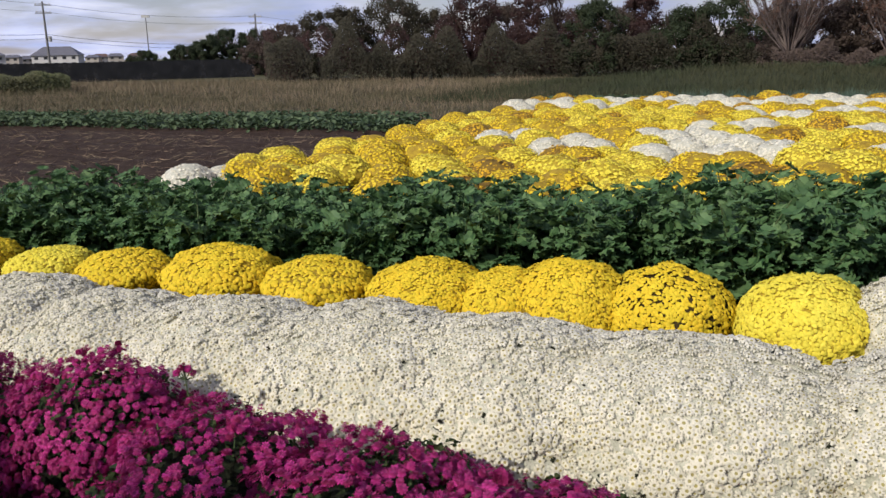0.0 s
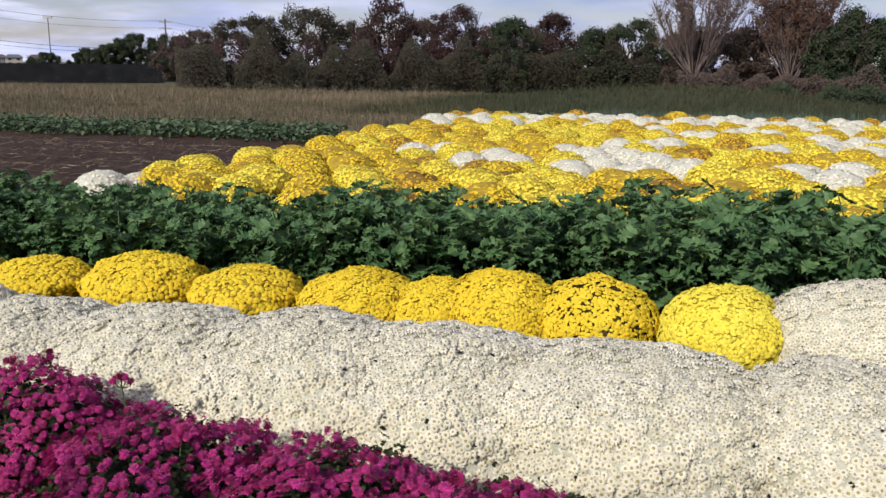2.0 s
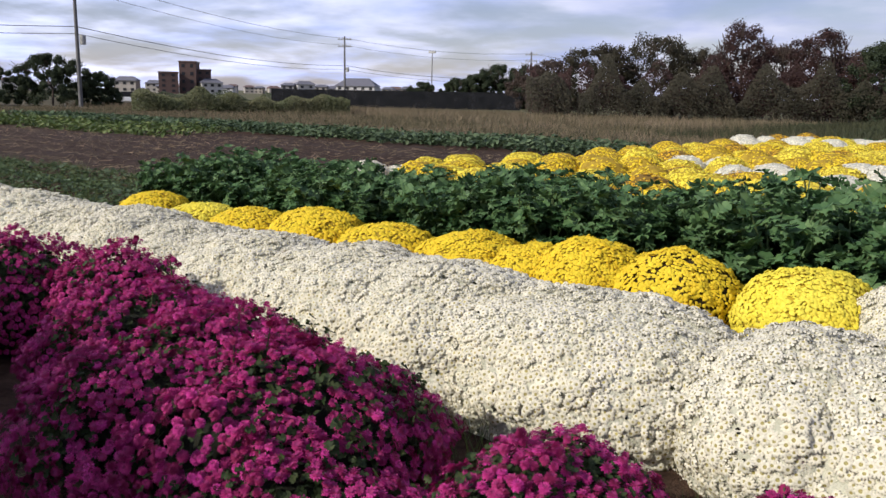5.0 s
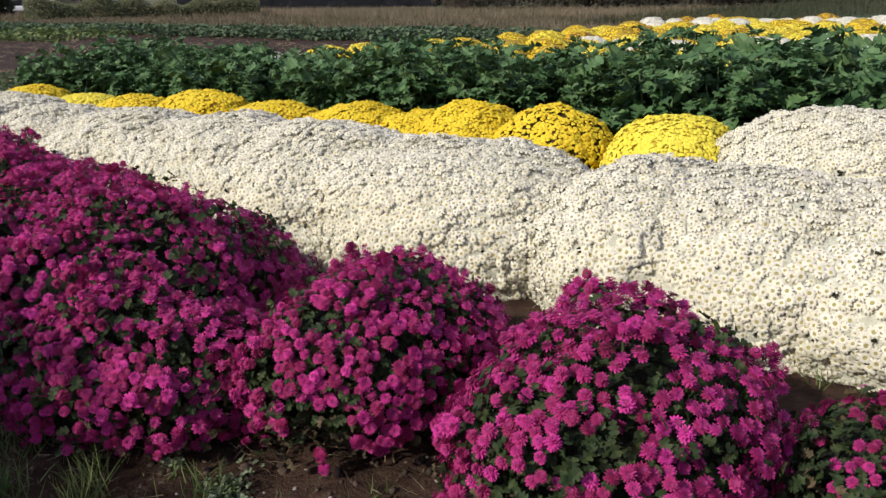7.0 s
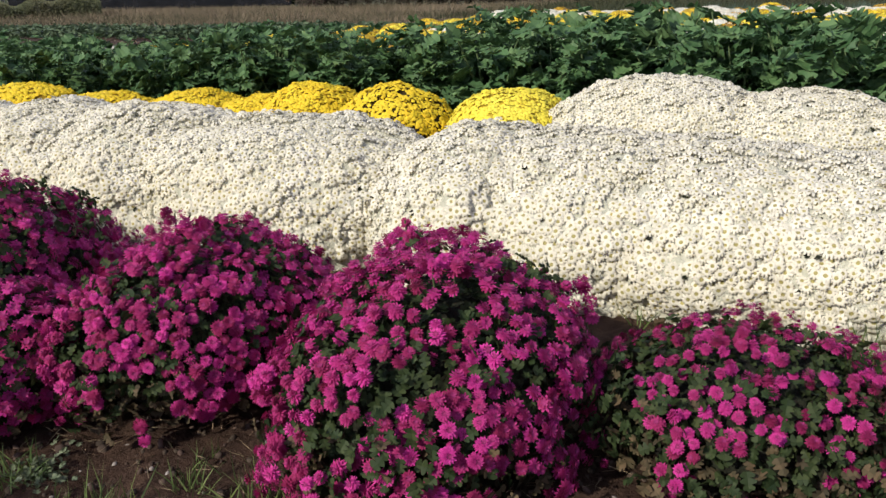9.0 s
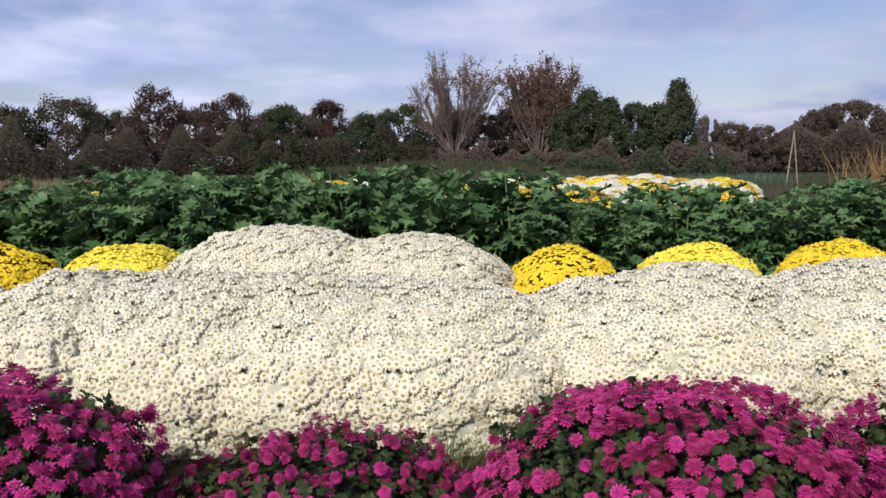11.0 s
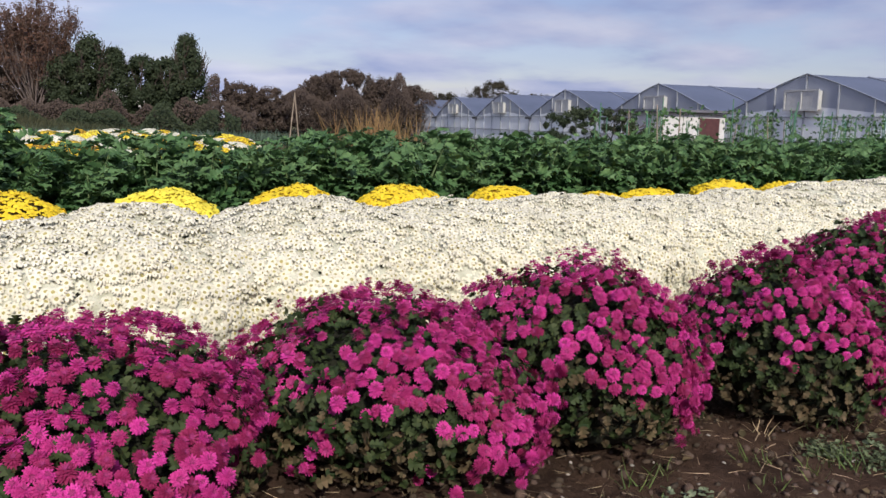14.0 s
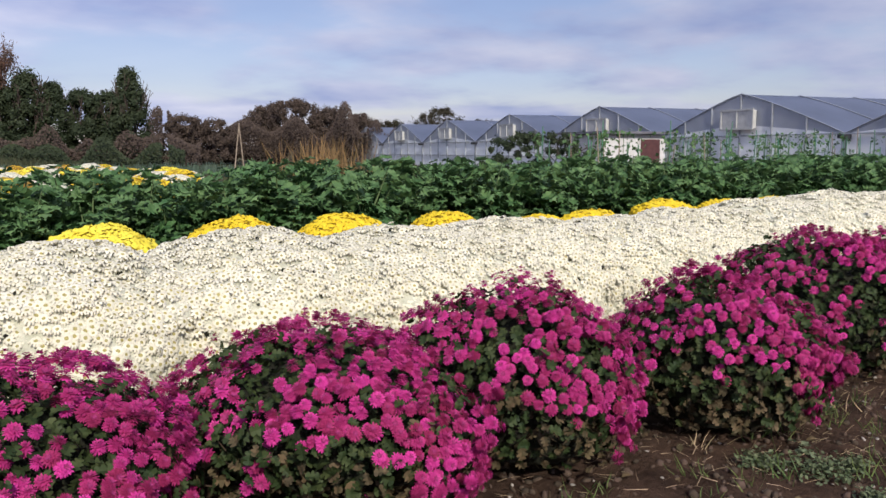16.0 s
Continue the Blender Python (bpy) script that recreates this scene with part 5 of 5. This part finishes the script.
def greenhouse(k):
    """One film-covered bay: x runs back along the ridge, y across the gable."""
    where = Matrix.Translation((41.4 - 4.6 * (k - 2), 22.5 - 7.4 * (k - 2), 0)) @ Matrix.Rotation(GABLE_WAY + math.pi / 2, 4, "Z")
    house = thing("greenhouse", where, "plastic-film greenhouse bay with a low arched gable", "greenhouse", "greenhouses")
    ys = np.linspace(-SPAN / 2, SPAN / 2, 15)
    verts = [(x, y, arch(y)) for x in (0.0, DEEP) for y in ys] + [(x, y, arch(y) - 0.03) for x in (0.0, DEEP) for y in ys]
    n = len(ys)
    quads = [(i, i + 1, n + i + 1, n + i) for i in range(n - 1)] + [(2 * n + i, 3 * n + i, 3 * n + i + 1, 2 * n + i + 1) for i in range(n - 1)]
    part("roof", mesh_of("roof", verts, np.array(quads), [M["film"]], smooth=True), house, "translucent grey film roof")
    curtain = lambda y: EAVE + 0.26 * (arch(y) - EAVE)
    verts = [(0.02, y, z) for y in ys for z in (0.0, curtain(y))] + [(0.06, y, z) for y in ys for z in (0.0, curtain(y))]
    quads = [(2 * i, 2 * i + 1, 2 * i + 3, 2 * i + 2) for i in range(n - 1)] + [(2 * n + 2 * i, 2 * n + 2 * i + 2, 2 * n + 2 * i + 3, 2 * n + 2 * i + 1) for i in range(n - 1)]
    part("end_wall", mesh_of("end_wall", verts, np.array(quads), [M["film_side"]]), house, "white film end wall")
    verts = [(0.02, y, z) for y in ys for z in (curtain(y), arch(y))] + [(0.05, y, z) for y in ys for z in (curtain(y), arch(y))]
    part("gable", mesh_of("gable", verts, np.array(quads), [M["film_gable"]]), house, "hazy grey film gable")
    part("back_wall", mesh_of("back_wall", [(DEEP, y, z) for y in ys for z in (0.0, arch(y))] + [(DEEP + 0.04, y, z) for y in ys for z in (0.0, arch(y))], np.array(quads), [M["film_side"]]), house)
    for y in (-4.3, -2.9, -1.45, 0.0, 1.45, 2.9, 4.3):
        part("post", (boxes(((-0.03, y - 0.025, 0), (0.02, y + 0.025, arch(y)))), M["steel"]), house)
    for z in (0.75, EAVE):
        part("rail", (boxes(((-0.04, -SPAN / 2, z - 0.02), (0.0, SPAN / 2, z + 0.02))), M["steel"]), house)
    part("vent_fan", (boxes(((-0.16, -0.75, EAVE + 0.25), (0.0, 0.75, EAVE + 0.85))), M["vent"]), house, "grey louvred ventilation fan")
    frame_bars = boxes(((-0.19, -0.8, EAVE + 0.2), (-0.16, 0.8, EAVE + 0.26)), ((-0.19, -0.8, EAVE + 0.84), (-0.16, 0.8, EAVE + 0.9)),
                       ((-0.19, -0.8, EAVE + 0.26), (-0.16, -0.74, EAVE + 0.84)), ((-0.19, 0.74, EAVE + 0.26), (-0.16, 0.8, EAVE + 0.84)),
                       ((-0.19, -0.03, EAVE + 0.26), (-0.16, 0.03, EAVE + 0.84)))
    part("vent_frame", (frame_bars, M["vent"]), house, "pale vent frame")
    for i in range(8):
        x = 0.0 + i * 2.6
        part("hoop", tubes_mesh("hoop", [([(x, y, arch(y) + 0.02) for y in ys], [0.02] * n)], M["steel"], sides=4), house)
    part("gutter", (boxes(((-0.3, SPAN / 2 - 0.22, EAVE - 0.14), (DEEP, SPAN / 2 + 0.0, EAVE - 0.02))), M["dark"]), house, "dark gutter between bays")


for k in range(-1, 8):
    greenhouse(k)


def make_shed():
    where = Matrix.Translation((30.4, 12.7, 0)) @ Matrix.Rotation(GABLE_WAY + math.pi / 2, 4, "Z")
    shed = thing("shed", where, "small white garden shed with a maroon door", "shed")
    part("body", (boxes(((0, -1.3, 0), (2.6, 1.2, 1.62))), M["plaster"]), shed)
    part("roof", (boxes(((-0.25, -1.55, 1.64), (2.85, 1.5, 1.72))), M["roof"]), shed)
    part("door", (boxes(((1.55, -1.334, 0.02), (2.35, -1.304, 1.45))), M["red_door"]), shed, "maroon door")


make_shed()


def make_stakes():
    draw = random.Random(21)
    spots = [(draw.uniform(13.5, 24), draw.uniform(9.6, 13.0)) for k in range(64)]
    for u, v in spots:
        tall = draw.uniform(1.2, 1.75)
        a = at(u, v, 0) + Vector((0, 0, -0.1))
        tip = Vector((draw.uniform(-0.12, 0.12), draw.uniform(-0.12, 0.12), tall))
        stake = part("garden_stake", tubes_mesh("garden_stake", [([(0, 0, 0), tip * 0.5, tip], (0.011, 0.011, 0.010))], M["stake"] if draw.random() < 0.7 else M["wood"], sides=5),
                     None, where=Matrix.Translation(a))
        tagged(stake, "thin green plant stake pushed into the soil", "stake", "plant stakes")
    for u, v in spots[::2]:
        p, s = [], []
        for k in range(60):
            z = draw.uniform(0.1, 1.45)
            p.append((draw.gauss(0, 0.12), draw.gauss(0, 0.12), z))
            s.append(draw.uniform(0.05, 0.10))
        vine = thing("climbing_plant", at(u, v), "sparse green plant climbing a garden stake", "plant", "climbing plants")
        verts, faces, slots = stamp(SMALL_LEAF, np.array(p), frames_from(rng.normal(0, 1, (60, 3)), rng.uniform(0, 6, 60)), np.array(s))
        tagged(part("leaves", mesh_of("leaves", verts, faces, [M["crop_leaf"]], slots), vine), kind="stuff")
        part("stem", tubes_mesh("stem", [([(0, 0, -0.05), (0.03, 0.02, 0.7), (0, 0, 1.4)], (0.01, 0.008, 0.004))], M["stem"]), vine)
    for az, d in ((40.2, 36), (40.9, 36.3)):
        lean = 0.35 if az < 40.5 else -0.25
        pole = part("bean_pole", tubes_mesh("bean_pole", [([(0, 0, -0.1), (lean * 0.5, 0, 1.1), (lean, 0, 2.2)], (0.03, 0.028, 0.024))], M["wood"]), None, where=Matrix.Translation(bearing(az, d)))
        tagged(pole, "slanting weathered bamboo pole in the field", "pole", "bean poles")
    p, n = [], []
    for k in range(330):
        az, d = draw.gauss(46.2, 1.4), draw.uniform(27, 30)
        p.append(tuple(bearing(az, d)))
        n.append((draw.gauss(0, 0.25), draw.gauss(0, 0.25), 1))
    scatter("tall_dry_grass", BLADE, p, n, rng.uniform(0.9, 1.75, 330)[:, None] * np.array([0.4, 1, 1]), M["reed"], "clump of tall dry reed grass", "grass")
    bush = tree(bearing(61.0, 27), 1.7, 4.4, "evergreen", "low spreading dark conifer shrub", 77, "round", 0.7, group="shrubs by the greenhouses")


make_stakes()


# ---- poles, wires and the town ----
def utility_pole(az, d, tall):
    base = bearing(az, d)
    pole = thing("utility_pole", Matrix.Translation(base) @ Matrix.Rotation(radians(-az - 12), 4, "Z"), "tall concrete utility pole with crossarms and wires", "utility pole", "utility poles")
    part("shaft", tubes_mesh("shaft", [([(0, 0, -0.3), (0, 0, tall * 0.5), (0, 0, tall)], (0.19, 0.16, 0.12))], M["concrete"], sides=8), pole)
    for z in (tall - 0.5, tall - 1.6):
        part("crossarm", (boxes(((-1.1, -0.07, z - 0.09), (1.1, 0.07, z + 0.09))), M["steel"]), pole)
        for x in (-0.9, -0.3, 0.3, 0.9):
            part("insulator", tubes_mesh("insulator", [([(x, 0, z + 0.06), (x, 0, z + 0.16), (x, 0, z + 0.3)], (0.06, 0.08, 0.04))], M["plaster"], sides=6), pole)
    part("transformer", tubes_mesh("transformer", [([(0.45, 0.1, tall * 0.47), (0.45, 0.1, tall * 0.5), (0.45, 0.1, tall * 0.54)], (0.25, 0.27, 0.25))], M["vent"], sides=8), pole)
    return base, tall


def wire(a, b, sag, thick, name="overhead_wire"):
    path = [a.lerp(b, f) - Vector((0, 0, sag * 4 * f * (1 - f))) for f in np.linspace(0, 1, 9)]
    ob = part(name, tubes_mesh(name, [(path, [thick] * 9)], M["dark"], sides=4))
    tagged(ob, "thin dark overhead power line", "wire", "overhead wires", "structure")


POLES = [utility_pole(-43.0, 80, 11.5), utility_pole(-26.3, 138, 10.6), utility_pole(-13.7, 152, 9.4)]
before = (bearing(-82, 60), 11.5)
after = (bearing(-4, 190), 9.0)
for (a, h), (b, k) in zip([before, *POLES], [*POLES, after]):
    for drop, thick in ((0.3, 0.022), (1.4, 0.018), (4.6, 0.030), (5.2, 0.024)):
        wire(a + Vector((0, 0, h - drop)), b + Vector((0, 0, k - drop)), 0.9, thick)


def house(az, d, wide, deep, tall, wall, roof, flat=False, storeys=2, label=""):
    """A dwelling: walls, roof with eaves, rows of windows towards the field."""
    where = Matrix.Translation(bearing(az, d)) @ Matrix.Rotation(radians(-az) + 0.25 * math.sin(az * 3), 4, "Z")
    h = thing("apartment_building" if flat else "house", where, label, "building", "distant town")
    part("wall", (boxes(((-wide / 2, 0, -0.3), (wide / 2, deep, tall))), M[wall]), h)
    if flat:
        part("roof", (boxes(((-wide / 2 - 0.2, -0.2, tall), (wide / 2 + 0.2, deep + 0.2, tall + 0.5))), M[roof]), h)
    else:
        w, r = wide / 2 + 0.5, tall + wide * 0.2
        verts = [(-w, -0.5, tall), (w, -0.5, tall), (w, deep + 0.5, tall), (-w, deep + 0.5, tall), (-w * 0.55, deep / 2, r), (w * 0.55, deep / 2, r)]
        bm = bmesh.new()
        pts = [bm.verts.new(v) for v in verts]
        for f in ((0, 1, 5, 4), (2, 3, 4, 5), (1, 2, 5), (3, 0, 4), (3, 2, 1, 0)):
            bm.faces.new([pts[i] for i in f])
        part("roof", (bm, M[roof]), h)
    step = tall / storeys
    count = max(2, int(wide / 2.6))
    for s in range(storeys):
        for c in range(count):
            x = -wide / 2 + wide * (c + 0.5) / count
            part("window", (boxes(((x - 0.6, -0.06, s * step + step * 0.35), (x + 0.6, 0.02, s * step + step * 0.8))), M["dark"]), h)


def make_town():
    draw = random.Random(5)
    for k in range(30):
        az = -47.0 + 0.9 * k + draw.uniform(-0.35, 0.35)
        if -44.2 < az < -41.6:
            continue
        house(az, draw.uniform(330, 520), draw.uniform(4.5, 9.0), 7, draw.uniform(2.6, 4.6), draw.choice(("plaster", "cream", "cream", "grey_wall")), draw.choice(("roof", "red_roof", "roof")),
              label="pale two-storey house with a hipped roof")
    house(-25.6, 320, 15, 9, 4.0, "plaster", "roof", storeys=2, label="long white two-storey building")
    for az, d, wide, tall in ((-37.7, 330, 7, 7.6), (-36.5, 335, 6.2, 11.8), (-35.5, 340, 5.6, 9.0)):
        house(az, d, wide, 14, tall, "brick", "red_roof", True, 4, "brown tiled apartment block above low houses")
    # a parked car on the road before the town
    where = Matrix.Translation(bearing(-40.0, 96)) @ Matrix.Rotation(0.6, 4, "Z")
    car = thing("car", where, "small white car parked beyond the dry grass", "car")
    bm = boxes(((-1.9, -0.8, 0.3), (1.9, 0.8, 0.85)))
    bmesh.ops.bevel(bm, geom=bm.edges[:], offset=0.12, segments=2, affect="EDGES")
    part("body", (bm, M["car_paint"]), car)
    bm = boxes(((-1.2, -0.7, 0.8), (1.0, 0.7, 1.4)))
    bmesh.ops.bevel(bm, geom=bm.edges[:], offset=0.2, segments=2, affect="EDGES")
    part("cabin", (bm, M["dark"]), car, "dark glazed cabin")
    for x in (-1.2, 1.2):
        for y in (-0.78, 0.78):
            part("wheel", tubes_mesh("wheel", [([(x, y - 0.1, 0.3), (x, y, 0.3), (x, y + 0.1, 0.3)], (0.3, 0.31, 0.3))], M["dark"], sides=12), car)
    lamp = thing("street_lamp", bearing(-20.4, 165), "tall slim floodlight mast", "street lamp")
    part("mast", tubes_mesh("mast", [([(0, 0, -0.2), (0, 0, 5), (0, 0, 9.6)], (0.12, 0.1, 0.08))], M["concrete"]), lamp)
    part("head", (boxes(((-0.7, -0.2, 9.5), (0.7, 0.2, 9.9))), M["vent"]), lamp)
    fence = part("net_fence", (boxes(((-15, 0, 0), (14, 0.08, 2.0))), M["net"]), None, where=Matrix.Translation(bearing(-22.5, 98)) @ Matrix.Rotation(radians(22), 4, "Z"))
    tagged(fence, "long black net fence at the field edge", "fence", kind="structure")


make_town()
